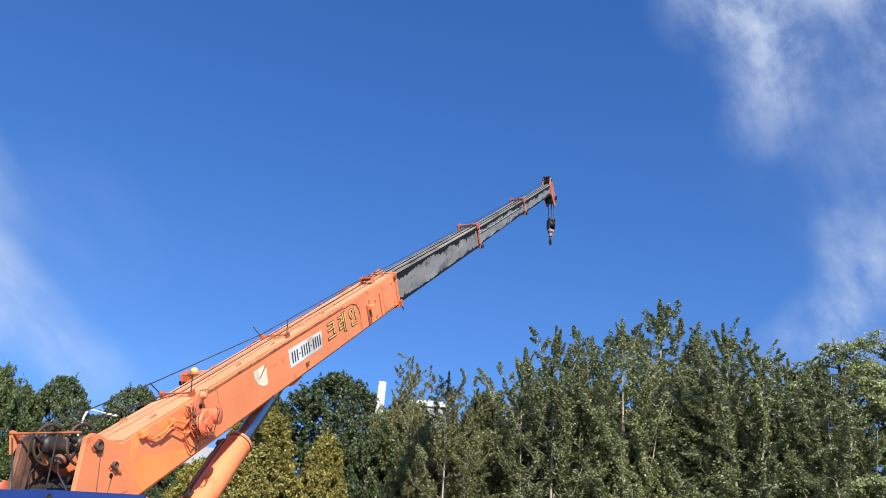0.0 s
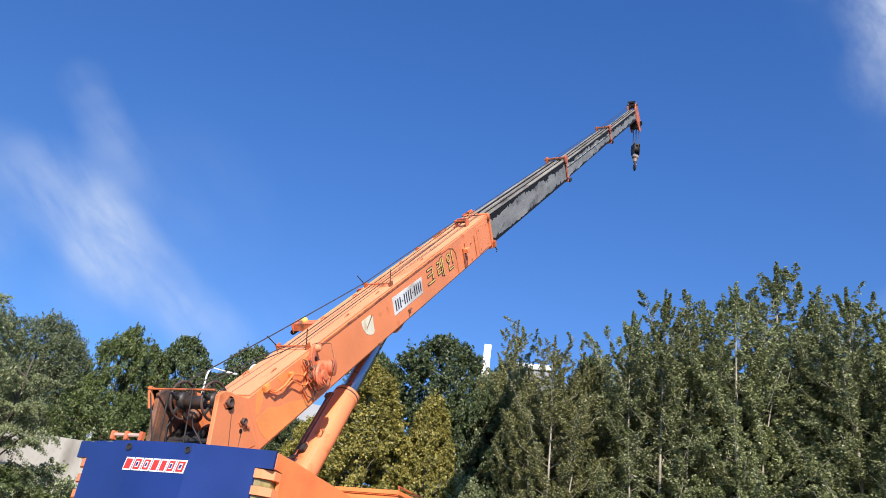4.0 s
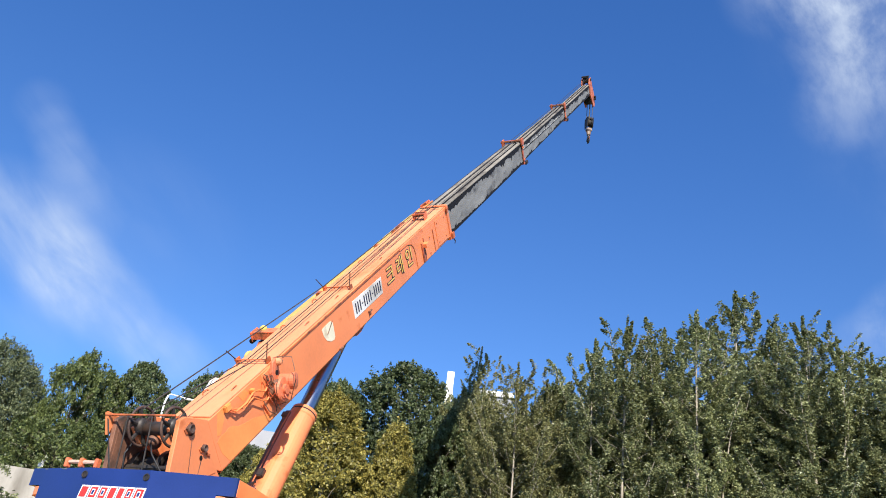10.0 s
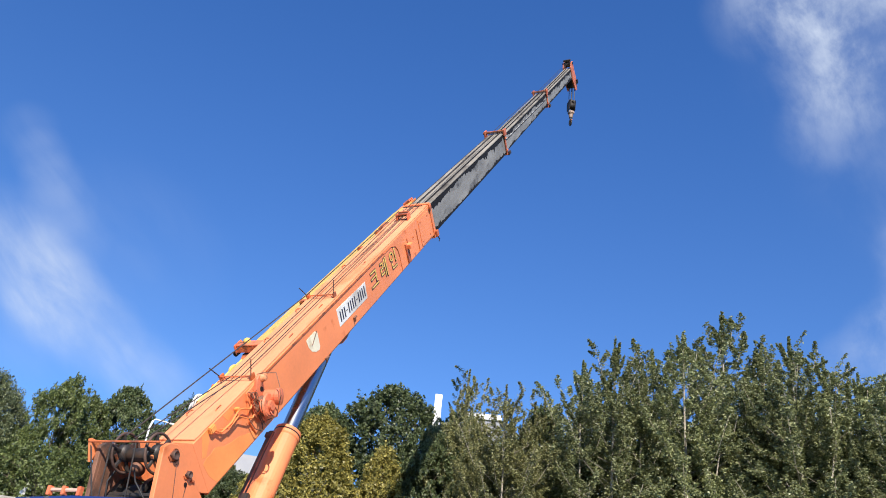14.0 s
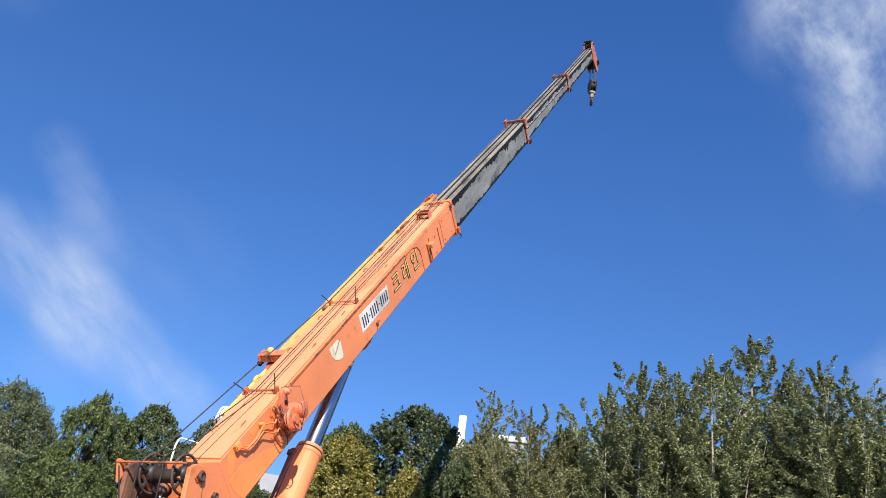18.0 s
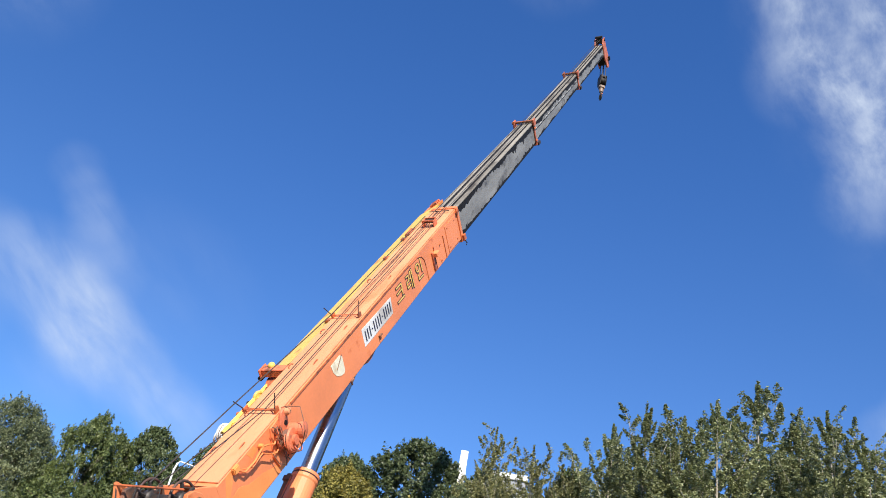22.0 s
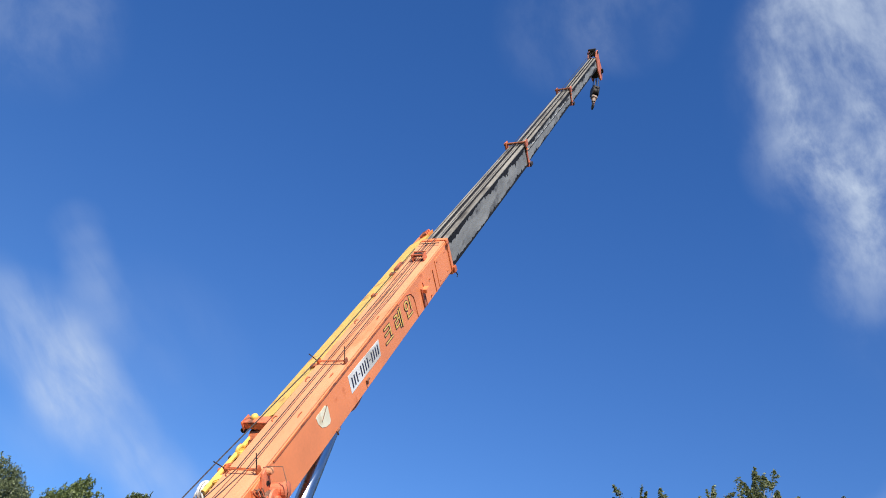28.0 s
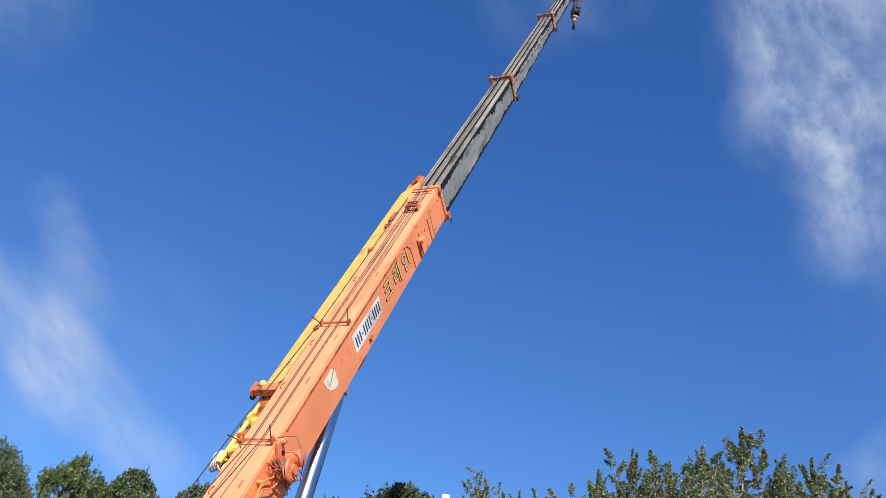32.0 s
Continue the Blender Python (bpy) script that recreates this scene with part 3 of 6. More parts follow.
def poplar(name, label, height, width, leaf, leaf_size, n_leaves, bark, trunk_r):
    """Slender stems with steep limbs, every limb set with leafy twigs that stand clear at the outline."""
    root = new(name)
    wood = bmesh.new()
    low = height < 8
    stems = 5 if low else 3
    starts, ways, lengths, thick = [], [], [], []
    for j in range(stems):
        a, r = j * 2.2 + rng.uniform(0, 0.8), 0.0 if j == 0 else rng.uniform(0.14, 0.27) * width
        tall = height * (1.0 if j == 0 else rng.uniform(0.74, 0.93))
        foot = Vector((math.cos(a) * r * 0.4, math.sin(a) * r * 0.4, 0))
        sway = rng.normal(size=2) * 0.012 * height
        axis = [foot + Vector((math.cos(a) * r * g ** 0.7 * 1.1 + sway[0] * math.sin(3 * g), math.sin(a) * r * g ** 0.7 * 1.1 + sway[1] * math.sin(2.4 * g + 1), tall * g)) for g in (0, 0.15, 0.3, 0.45, 0.6, 0.75, 0.88, 0.97)]
        tube(wood, axis, trunk_r * (1.0 if j == 0 else 0.62), 8, 0.012)
        limbs = int((58 if j == 0 else 36) * (0.6 if low else 1.0))
        for i in range(limbs):
            g = (0.04 if low else 0.12) + (0.83 if low else 0.79) * ((i + rng.uniform()) / limbs) ** 0.95
            k = min(int(np.searchsorted((0, 0.15, 0.3, 0.45, 0.6, 0.75, 0.88, 0.97), g)) - 1, 6)
            lo, hi = (0, 0.15, 0.3, 0.45, 0.6, 0.75, 0.88, 0.97)[k:k + 2]
            p = axis[k].lerp(axis[k + 1], (g - lo) / (hi - lo))
            b = i * 2.399 + rng.normal() * 0.5 + j
            reach = width * 0.5 * (0.85 if g < 0.25 else 1.0 if g < 0.5 else 1.0 - 1.65 * (g - 0.5)) * rng.uniform(0.3, 1.15) * (1.0 if j == 0 else 0.75)
            steep = rng.uniform(0.5, 1.1) + 1.5 * max(0, g - 0.45)
            end = p + Vector((math.cos(b) * reach, math.sin(b) * reach, min(reach * steep + 0.25, tall * 0.985 - p.z)))
            mid = p.lerp(end, 0.5) + Vector((math.cos(b), math.sin(b), -0.9)) * 0.1 * (end - p).length
            tube(wood, [p, mid, end], trunk_r * (0.3 - 0.2 * g), 4, 0.006)
            twigs = 7 if g < 0.75 else 4
            for w in range(twigs):
                f = 0.3 + 0.7 * (w + rng.uniform()) / twigs
                o = p.lerp(mid, f * 2) if f < 0.5 else mid.lerp(end, f * 2 - 1)
                d = (end - mid).normalized() * 0.75 + Vector((rng.normal() * 0.55, rng.normal() * 0.55, 0.45 + rng.normal() * 0.4))
                starts.append(o); ways.append(d.normalized()); lengths.append(rng.uniform(0.32, 0.85) * (0.8 if g < 0.75 else 0.62)); thick.append(0.1 if low else 0.09 if g < 0.7 else 0.06)
        # leaders at the top of every stem
        for i in range(5 if j == 0 else 4):
            o = axis[6].lerp(axis[7], rng.uniform(-0.3, 0.5)) if i else axis[6]
            d = Vector((rng.normal() * 0.2, rng.normal() * 0.2, 1)).normalized() if i else (axis[7] - axis[6]).normalized()
            starts.append(o); ways.append(d); lengths.append((height * rng.uniform(0.06, 0.11)) if i else height * 0.14); thick.append(0.05)
    starts, ways, lengths = np.array(starts), np.array(ways), np.array(lengths)
    heavy = lengths * rng.uniform(0.45, 1.6, len(lengths)) ** 1.3
    counts = np.maximum(8, (n_leaves * heavy / heavy.sum()).astype(int))
    pts = sprays(starts, ways, lengths, counts, np.array(thick))
    return finish_tree(root, wood, pts, height, width, leaf, leaf_size, bark, label)


def crown_radius(shape, f):
    """Outline of a crown from its foot (0) to its top (1)."""
    if shape == "dome":
        return np.sqrt(np.maximum(0.0, 1 - np.abs((f - 0.46) / 0.54) ** 3.6))
    return (1.0 - f) ** 0.5 * np.minimum(1.0, 0.8 + 1.2 * f) * 1.1


def broadleaf(name, label, shape, height, width, leaf, leaf_size, n_leaves, bark, trunk_r, clump=0.24, lumps=0.1, foot=0.1):
    """A dense crown of leaf clumps at the ends of its limbs, lumpy and with gaps between."""
    root = new(name)
    wood = bmesh.new()
    sway = rng.normal(size=2) * 0.015 * height
    axis = [Vector((sway[0] * g * g, sway[1] * g * g, height * g)) for g in (0, 0.2, 0.4, 0.6, 0.8)]
    tube(wood, axis, trunk_r, 9, trunk_r * 0.2)
    count = int(n_leaves / 90)
    f = rng.uniform(0.0, 1.0, count) ** (0.85 if shape == "dome" else 1.15)
    a = np.arange(count) * 2.399 + rng.normal(size=count) * 0.3
    deep = np.where(rng.uniform(size=count) < 0.72, rng.uniform(0.88, 1.0, count), rng.uniform(0.35, 0.88, count))
    r = crown_radius(shape, f) * deep
    z = height * (foot + (1 - foot) * f)
    c = np.stack([r * np.cos(a) * width / 2, r * np.sin(a) * width / 2, z], 1)
    s = rng.uniform(0, 50)
    lump = np.array([noise.noise((x * 0.75 + s, y * 0.75, q * 0.75)) + 0.6 * noise.noise((x * 1.7, y * 1.7 + s, q * 1.7)) for x, y, q in c])
    c[:, :2] *= (1 + lumps * 2.2 * lump)[:, None]
    c[:, 2] += lumps * 3.0 * lump * np.clip((f - 0.45) * 3, 0, 1)
    keep = lump > rng.uniform(-1.1, -0.35, count) - (0.3 - lumps) * 2.2
    c, lump = c[keep], lump[keep]
    for i in range(0, len(c), max(1, len(c) // 60)):
        e = Vector(c[i])
        g = min(max(e.z / height - 0.16, 0.08), 0.78)
        p = axis[0].lerp(axis[-1], g / 0.8)
        tube(wood, [p, p.lerp(e, 0.55) + Vector((0, 0, 0.1 * (e - p).length)), e], trunk_r * 0.3 * (1.05 - g), 4, 0.01)
    # every clump is a few short twigs that point outwards and up
    out = unit(c - np.array([0, 0, height * 0.42])) * np.array([1, 1, 0.8])
    twigs = 5
    starts = np.repeat(c, twigs, 0) + rng.normal(size=(len(c) * twigs, 3)) * clump * 0.42
    ways = unit(np.repeat(out, twigs, 0) * 0.7 + rng.normal(size=(len(c) * twigs, 3)) * 0.6 + np.array([0, 0, 0.25]))
    lengths = clump * rng.uniform(0.7, 1.7, len(starts))
    counts = np.maximum(4, (18 * rng.uniform(0.6, 1.4, len(starts))).astype(int))
    pts = sprays(starts, ways, lengths, counts, clump * 0.36)
    return finish_tree(root, wood, pts, height, width, leaf, leaf_size, bark, label)


def acacia(name, label, height, width, leaf, leaf_size, n_leaves, bark, trunk_r):
    """Spreading limbs that carry flat, drooping fans of fine leaves in layers."""
    root = new(name)
    wood = bmesh.new()
    axis = [Vector((0.25 * math.sin(g * 2.5), 0.2 * math.sin(g * 3.1 + 1), height * g)) for g in (0, 0.16, 0.32, 0.5, 0.66, 0.78)]
    tube(wood, axis, trunk_r, 9, trunk_r * 0.15)
    starts, ways, lengths = [], [], []
    for i in range(46):
        g = 0.12 + 0.8 * (i + rng.uniform()) / 46
        p = axis[0].lerp(axis[-1], g)
        a = i * 2.399 + rng.normal() * 0.4
        reach = width * 0.5 * (1.05 - 0.72 * g) * rng.uniform(0.55, 1.15)
        end = p + Vector((math.cos(a) * reach, math.sin(a) * reach, reach * rng.uniform(0.0, 0.5)))
        mid = p.lerp(end, 0.5) + Vector((0, 0, 0.16 * reach))
        tube(wood, [p, mid, end], trunk_r * (0.4 - 0.28 * g), 5, 0.01)
        for w in range(11):
            f = 0.3 + 0.7 * (w + rng.uniform()) / 11
            o = p.lerp(mid, f * 2) if f < 0.5 else mid.lerp(end, f * 2 - 1)
            b = a + (1 if w % 2 else -1) * rng.uniform(0.3, 1.3)
            starts.append(np.array(o) + rng.normal(size=3) * 0.05)
            ways.append(np.array([math.cos(b), math.sin(b), rng.uniform(-0.45, 0.15)]))
            lengths.append(rng.uniform(0.4, 0.95) * (1.1 - 0.4 * f))
    starts, ways, lengths = np.array(starts), unit(np.array(ways)), np.array(lengths)
    counts = np.maximum(8, (n_leaves * lengths / lengths.sum()).astype(int))
    n = np.repeat(np.arange(len(starts)), counts)
    f = rng.uniform(0, 1, len(n))[:, None]
    fan = rng.normal(size=(len(n), 3)) * np.array([0.085, 0.085, 0.03])
    pts = starts[n] + ways[n] * lengths[n][:, None] * f + fan * (1.2 - 0.6 * f) - np.array([0, 0, 0.22]) * f * f * lengths[n][:, None]
    return finish_tree(root, wood, pts, height, width, leaf, leaf_size, bark, label)


SPECIES = {
    "aspen": [poplar("aspen_tree", "tall green aspen with upright shoots on the bank", 12.0, w, LEAF_ASPEN, 0.068, 95000, BARK, 0.06) for w in (4.4, 3.8, 5.0, 4.2)]
    + [poplar("aspen_tree", "aspen with dull yellowing leaves on the bank", 12.0, 4.4, LEAF_OLIVE, 0.068, 95000, BARK, 0.06)],
    "round": [broadleaf("broadleaf_tree", "dark green round-crowned tree behind the yard", "dome", 9.0, w, LEAF_DARK, 0.112, 62000, DARK_BARK, 0.2, 0.24, 0.035) for w in (4.9, 4.4)],
    "green": [broadleaf("broadleaf_tree", "mid-green bushy tree behind the yard", "dome", 9.0, w, LEAF_GREEN, 0.115, 48000, DARK_BARK, 0.18, 0.3, 0.23) for w in (4.8, 4.3)],
    "gold": [broadleaf("plane_tree", "yellowing cone-shaped broad-leaved tree behind the crane", "cone", 8.5, w, LEAF_GOLD, 0.115, 66000, BARK, 0.16, 0.24, 0.05, 0.04) for w in (4.9, 4.4)],
    "far_aspen": [poplar("aspen_tree", "aspen in the second row on the bank", 12.0, 4.6, LEAF_ASPEN, 0.125, 32000, BARK, 0.06)],
    "far_round": [broadleaf("broadleaf_tree", "green tree far behind the row", "dome", 9.0, 4.9, LEAF_GREEN, 0.2, 18000, DARK_BARK, 0.2, 0.3, 0.05)],
    "thicket": [broadleaf("bush", "green bush in the shade of the trees", "dome", 5.0, 4.6, LEAF_GREEN, 0.16, 8000, DARK_BARK, 0.05, 0.28, 0.16, 0.02)],
    "ash": [broadleaf("ash_tree", "grey-green fine-leaved tree on the terrace", "dome", 9.0, 5.0, LEAF_ASH, 0.085, 62000, DARK_BARK, 0.14, 0.3, 0.13)],
    "feather": [acacia("acacia_tree", "light green feathery tree on the bank", 9.0, 6.0, LEAF_FEATHER, 0.075, 60000, DARK_BARK, 0.15)],
    "bush": [broadleaf("bush", "dense green bush at the foot of the trees", "dome", 5.0, 4.6, leaf, 0.09, 22000, DARK_BARK, 0.05, 0.24, 0.16, 0.02) for leaf in (LEAF_GREEN, LEAF_ASPEN, LEAF_FEATHER, LEAF_DARK)],
    "shrub": [poplar("shrub", "loose shrub of upright shoots on the bank", 5.0, w, leaf, 0.08, 14000, BARK, 0.03) for w, leaf in ((3.6, LEAF_GREEN), (4.4, LEAF_ASPEN), (3.8, LEAF_WEED))],
}
USED = {}
NATIVE = {"aspen": 12.0, "round": 9.0, "green": 9.0, "gold": 8.5, "far_aspen": 12.0, "far_round": 9.0, "thicket": 5.0, "ash": 9.0, "feather": 9.0, "bush": 5.0, "shrub": 5.0}
GROUPS = {"aspen": "trees on the bank", "round": "trees behind the yard", "green": "trees behind the yard", "gold": "yellowing trees", "ash": "trees on the terrace", "far_aspen": "trees on the bank", "far_round": "trees behind the yard", "thicket": "bushes", "feather": "trees on the bank", "bush": "bushes", "shrub": "shrubs on the bank"}


def plant(kind, heading, dist, top, wide=1.0, z=None, which=None):
    """Sets out a tree whose tip stands at the angle top above the eye."""
    p = place(heading, dist)
    z = bank(p.x, p.y) - 0.05 if z is None else z
    height = 1.55 + dist * math.tan(radians(top)) - z
    k = USED.setdefault(kind, [0])
    i = which if which is not None else k[0] % len(SPECIES[kind])
    s = height / NATIVE[kind]
    m = Matrix.Translation((p.x, p.y, z)) @ Matrix.Rotation(k[0] * 2.1 + heading, 4, "Z") @ Matrix.Diagonal((s * wide, s * wide, s, 1))
    src = SPECIES[kind][i]
    if i not in k[1:]:
        k.append(i)
        src.matrix_basis = m
        ob = src
    else:
        ob = copy_thing(src, m @ Matrix.Diagonal((*(1 / v for v in src.scale), 1)))
    k[0] += 1
    tagged(ob, group=GROUPS[kind])


# tall row on the bank: heading, distance, angle of the tip, width
for h, d, e, w in [(20.0, 30, 21.2, 0.72), (19.0, 31, 17.6, 0.75), (17.1, 29, 20.4, 0.85), (15.7, 31, 18.6, 0.7), (14.2, 31, 19.8, 0.85), (11.6, 30, 22.4, 0.8), (9.3, 29, 24.0, 0.9), (6.6, 30, 23.3, 0.95), (4.4, 29.5, 24.4, 0.85), (1.5, 30, 25.8, 1.0),
                   (-0.9, 29, 23.6, 0.8), (-2.8, 30, 23.9, 0.9), (-4.8, 29, 22.5, 0.9), (-6.8, 30, 21.4, 0.9), (-8.8, 29, 21.2, 0.9)]:
    plant("aspen", h, d + 1.6 * math.sin(h * 5.1), e, w * 1.5, which=0 if h == 19.0 else 4 if h > 14 else int(h * 10) % 4)
for h, d, e, w in [(10.7, 33, 20.0, 1.15), (8.0, 34, 20.2, 1.15), (5.4, 33, 20.4, 1.15), (3.0, 34, 21.2, 1.1), (0.2, 34, 20.8, 1.15), (-2.0, 35, 20.6, 1.15), (-4.2, 34, 20.0, 1.2), (-6.2, 35, 20.4, 1.15), (-15.5, 30, 22.5, 1.3), (-19, 30, 22, 1.3)]:
    plant("far_aspen", h, d, e, w)
for h, d, e in [(-10.4, 30, 21.6), (-12.0, 33, 19.5)]:
    plant("feather", h, d, e, 1.1)
# trees behind the crane
for h, d, e, w in [(25.1, 32.5, 19.4, 0.9), (38.4, 33, 16.5, 0.75), (36.9, 34, 14.6, 0.55), (43.0, 32, 16.2, 0.66), (40.6, 37, 14.2, 0.9), (29.8, 34, 17.6, 0.7), (34.9, 31, 12.3, 0.75), (36.2, 34, 13.0, 0.6), (22.3, 31, 17.0, 0.7)]:
    plant("round", h, d, e, w)
for h, d, e, w in [(46.9, 30, 16.1, 0.66), (45.2, 31, 15.3, 0.62), (48.6, 29.5, 12.6, 0.6), (14.4, 32, 19.4, 0.6), (16.2, 33, 16.6, 0.8), (20.7, 33, 18.2, 0.62), (19.2, 34, 16.8, 0.7), (16.6, 34, 17.2, 0.6), (48.0, 33, 11.6, 0.7)]:
    plant("green", h, d, e, w)
for h, d, e, w in [(29.9, 29, 16.9, 1.0), (25.3, 29, 15.4, 0.82), (33.6, 29, 12.6, 1.0)]:
    plant("gold", h, d, e, w)
for h, d, e, w in [(51.6, 30, 15.4, 0.85), (50.2, 31.5, 14.4, 0.7), (54.8, 32, 14.9, 0.95), (60, 32, 15, 1.0)]:
    plant("ash", h, d, e, w)
for h, d, e, w in [(51.2, 33, 12.6, 0.8), (54.5, 34, 12.6, 0.9), (31.8, 37, 13.2, 0.7), (32.9, 34, 13.0, 0.5)]:
    plant("far_round", h, d, e, w)
for h, d, e, w in [(52.5, 20.5, 11.9, 0.78), (55.2, 22, 11.4, 0.8), (58, 20.5, 12, 1.1), (55.9, 29, 15.6, 0.7)]:
    plant("feather", h, d, e, w)
# bushes with dark leaves (3) stand for the shaded undergrowth below the trees
for h, d, e, k in [(46.9, 27.6, 11.6, 0), (47.6, 22, 6.0, 2), (49.4, 22, 6.9, 2), (51.4, 21, 6.0, 0), (54.0, 20, 4.4, 0), (43.5, 23, 6.5, 0), (45.5, 22, 6.0, 2), (26.6, 26, 8.6, 3), (24.6, 25.5, 7.6, 3), (23.2, 29, 10.8, 2), (22.4, 25.5, 7.0, 3), (20.9, 29, 9.8, 3), (18.8, 29, 7.4, 3), (17.0, 28.5, 8.6, 1)]:
    plant("bush", h, d, e, 0.8 + 0.4 * ((h * 7) % 1), which=k)
for h, d, e, k in [(19.4, 25, 4.6, 2), (17.2, 26, 6.2, 2), (20.8, 27, 8.4, 2), (15.0, 24.6, 4.2, 2), (13.2, 27, 6.2, 0), (11.2, 25, 3.4, 2), (9.4, 28, 6.6, 0), (7.2, 25.6, 4.2, 1), (5.0, 27.5, 5.0, 0), (3.2, 25, 3.6, 1), (1.0, 28, 5.2, 0), (-0.6, 25.4, 4.0, 0), (-2.6, 27, 4.8, 0), (-5.6, 25.5, 4.6, 0), (-8.5, 25, 8, 0), (-11.5, 25, 8, 1)]:
    plant("shrub", h, d, e, 1.0 + 0.4 * ((h * 7) % 1), which=k)
# lower trees far behind
for h, w in [(24, 1.5), (19.5, 1.6), (15, 1.5), (10.5, 1.6), (6, 1.5), (1.5, 1.6), (-3, 1.5), (-8, 1.6)]:
    plant("far_round", h, 43 + (h % 2), 10.5 + (h % 3) * 0.6, w)
# thicket added behind the tall row to fill the gaps between its trunks
for h, d, e in [(23.6, 34, 11.5), (21.0, 35, 11.0), (18.6, 34, 10.5), (16.0, 35, 11.5), (13.4, 34.5, 10.5), (10.8, 36, 12.0), (8.2, 35, 11.0), (5.6, 36, 12.0), (3.0, 35.5, 11.5), (0.4, 36, 12.0), (-2.2, 35.5, 11.5), (-4.8, 36, 12.0), (-7.4, 35, 11.5)]:
    plant("thicket", h, d, e, 1.0)


def weeds():
    """Tall weeds along the foot and top of the bank."""
    k = 9000
    h, d = np.radians(rng.uniform(-6, 32, k)), 22 + 8 * rng.uniform(0, 1, k) ** 0.7
    keep = np.array([noise.noise((a * 14, b * 0.4, 3.0)) > -0.12 for a, b in zip(h, d)])
    h, d = h[keep], d[keep]
    k = len(h)
    x, y = EYE.x + d * np.cos(h), EYE.y + d * np.sin(h)
    z = np.array([bank(a, b) for a, b in zip(x, y)]) - 0.05
    tall = rng.uniform(0.25, 0.95, k)
    lean, turn = rng.normal(size=(k, 2)) * 0.18, rng.uniform(0, math.pi, k)
    v = np.empty((k, 3, 3))
    v[:, 0] = np.stack([x - 0.02 * np.cos(turn), y - 0.02 * np.sin(turn), z], 1)
    v[:, 1] = np.stack([x + 0.02 * np.cos(turn), y + 0.02 * np.sin(turn), z], 1)
    v[:, 2] = np.stack([x + lean[:, 0] * tall, y + lean[:, 1] * tall, z + tall], 1)
    me = bpy.data.meshes.new("weeds")
    me.from_pydata(v.reshape(-1, 3).tolist(), [], np.arange(3 * k).reshape(-1, 3).tolist())
    me.materials.append(LEAF_WEED)
    tagged(new("weeds", me), "tall half-dry weeds on the bank", "weeds", kind="stuff")


weeds()


def white_tower():
    """Plain white mast with a cross arm on a building behind the trees."""
    root = new("white_tower")
    p = place(22.0, 44)
    root.matrix_basis = Matrix.Translation(p) @ Matrix.Rotation(radians(22), 4, "Z")
    tagged(root, "white cross-shaped mast rising behind the trees", "tower")
    part("mast", made(box, -0.2, 0.2, -0.2, 0.2, 0, 1.55 + 44 * math.tan(radians(19.25)), 0.02), WHITE, root)
    part("arm", made(box, -0.15, 0.15, -0.22, 0.4, 15.3, 15.75, 0.02), WHITE, root)
    b = new("far_building")
    q = place(18.4, 47)
    b.matrix_basis = Matrix.Translation(q) @ Matrix.Rotation(radians(18), 4, "Z")
    tagged(b, "white building behind the trees", "building")
    part("wall", made(box, -2, 2, -0.8, 1.0, 0, 16.1), GREY_ROOF, b)
    part("parapet", made(box, -2.15, 2.1, -0.9, 1.1, 16.104, 16.42, 0.03), WHITE, b)


white_tower()


def tarpaulin():
    """Crumpled sheet left in the shade at the foot of the bank."""
    p = place(14.0, 24.5)
    z = bank(p.x, p.y)
    bm = bmesh.new()
    k = 16
    rows = [[bm.verts.new((1.3 * (i / k - 0.5), 2.0 * (j / k - 0.5), max(0.02, 0.75 * (1 - (2 * i / k - 1) ** 2) * (1 - (2 * j / k - 1) ** 2) + 0.3 * noise.noise((i * 0.5, j * 0.5, 2.0))))) for j in range(k + 1)] for i in range(k + 1)]
    for a, b in zip(rows, rows[1:]):
        for j in range(k):
            bm.faces.new((a[j], a[j + 1], b[j + 1], b[j]))
    bmesh.ops.solidify(bm, geom=bm.faces[:], thickness=0.01)
    ob = part("tarpaulin", bm, TARP)
    ob.matrix_basis = Matrix.Translation((p.x, p.y, z + 0.03)) @ Matrix.Rotation(radians(14), 4, "Z")
    tagged(ob, "crumpled dark blue tarpaulin under the trees", "tarpaulin")


tarpaulin()


def marker_post():
    p = place(47.5, 27.2)
    z = 5.0
    top = 1.55 + 27.2 * math.tan(radians(8.9))
    root = new("marker_post")
    root.matrix_basis = Matrix.Translation((p.x, p.y, z))
    tagged(root, "short white marker post on the terrace", "post")
    part("post", made(tower, [(-0.06, -0.06), (0.06, -0.06), (0.06, 0.06), (-0.06, 0.06)], -0.3, top - z, 0.01), WHITE, root)
    part("cap", made(lathe, (0, 0, top - z), (0, 0, 1), [(0, 0.09), (0.03, 0.09), (0.05, 0.03)], 12), WHITE, root)


marker_post()


def far_shed():
    b = new("shed")
    q = place(35.2, 40)
    b.matrix_basis = Matrix.Translation(q) @ Matrix.Rotation(radians(30), 4, "Z")
    tagged(b, "grey-roofed shed behind the trees", "building")
    part("wall", made(box, -2, 2, -2.4, 2.0, 0, 9.6), GREY_ROOF, b)
    part("roof", made(slab, [(-2.3, 9.5), (2.3, 9.5), (1.6, 10.9), (-2.0, 10.6)], -2.6, 2.2), GREY_ROOF, b)


far_shed()


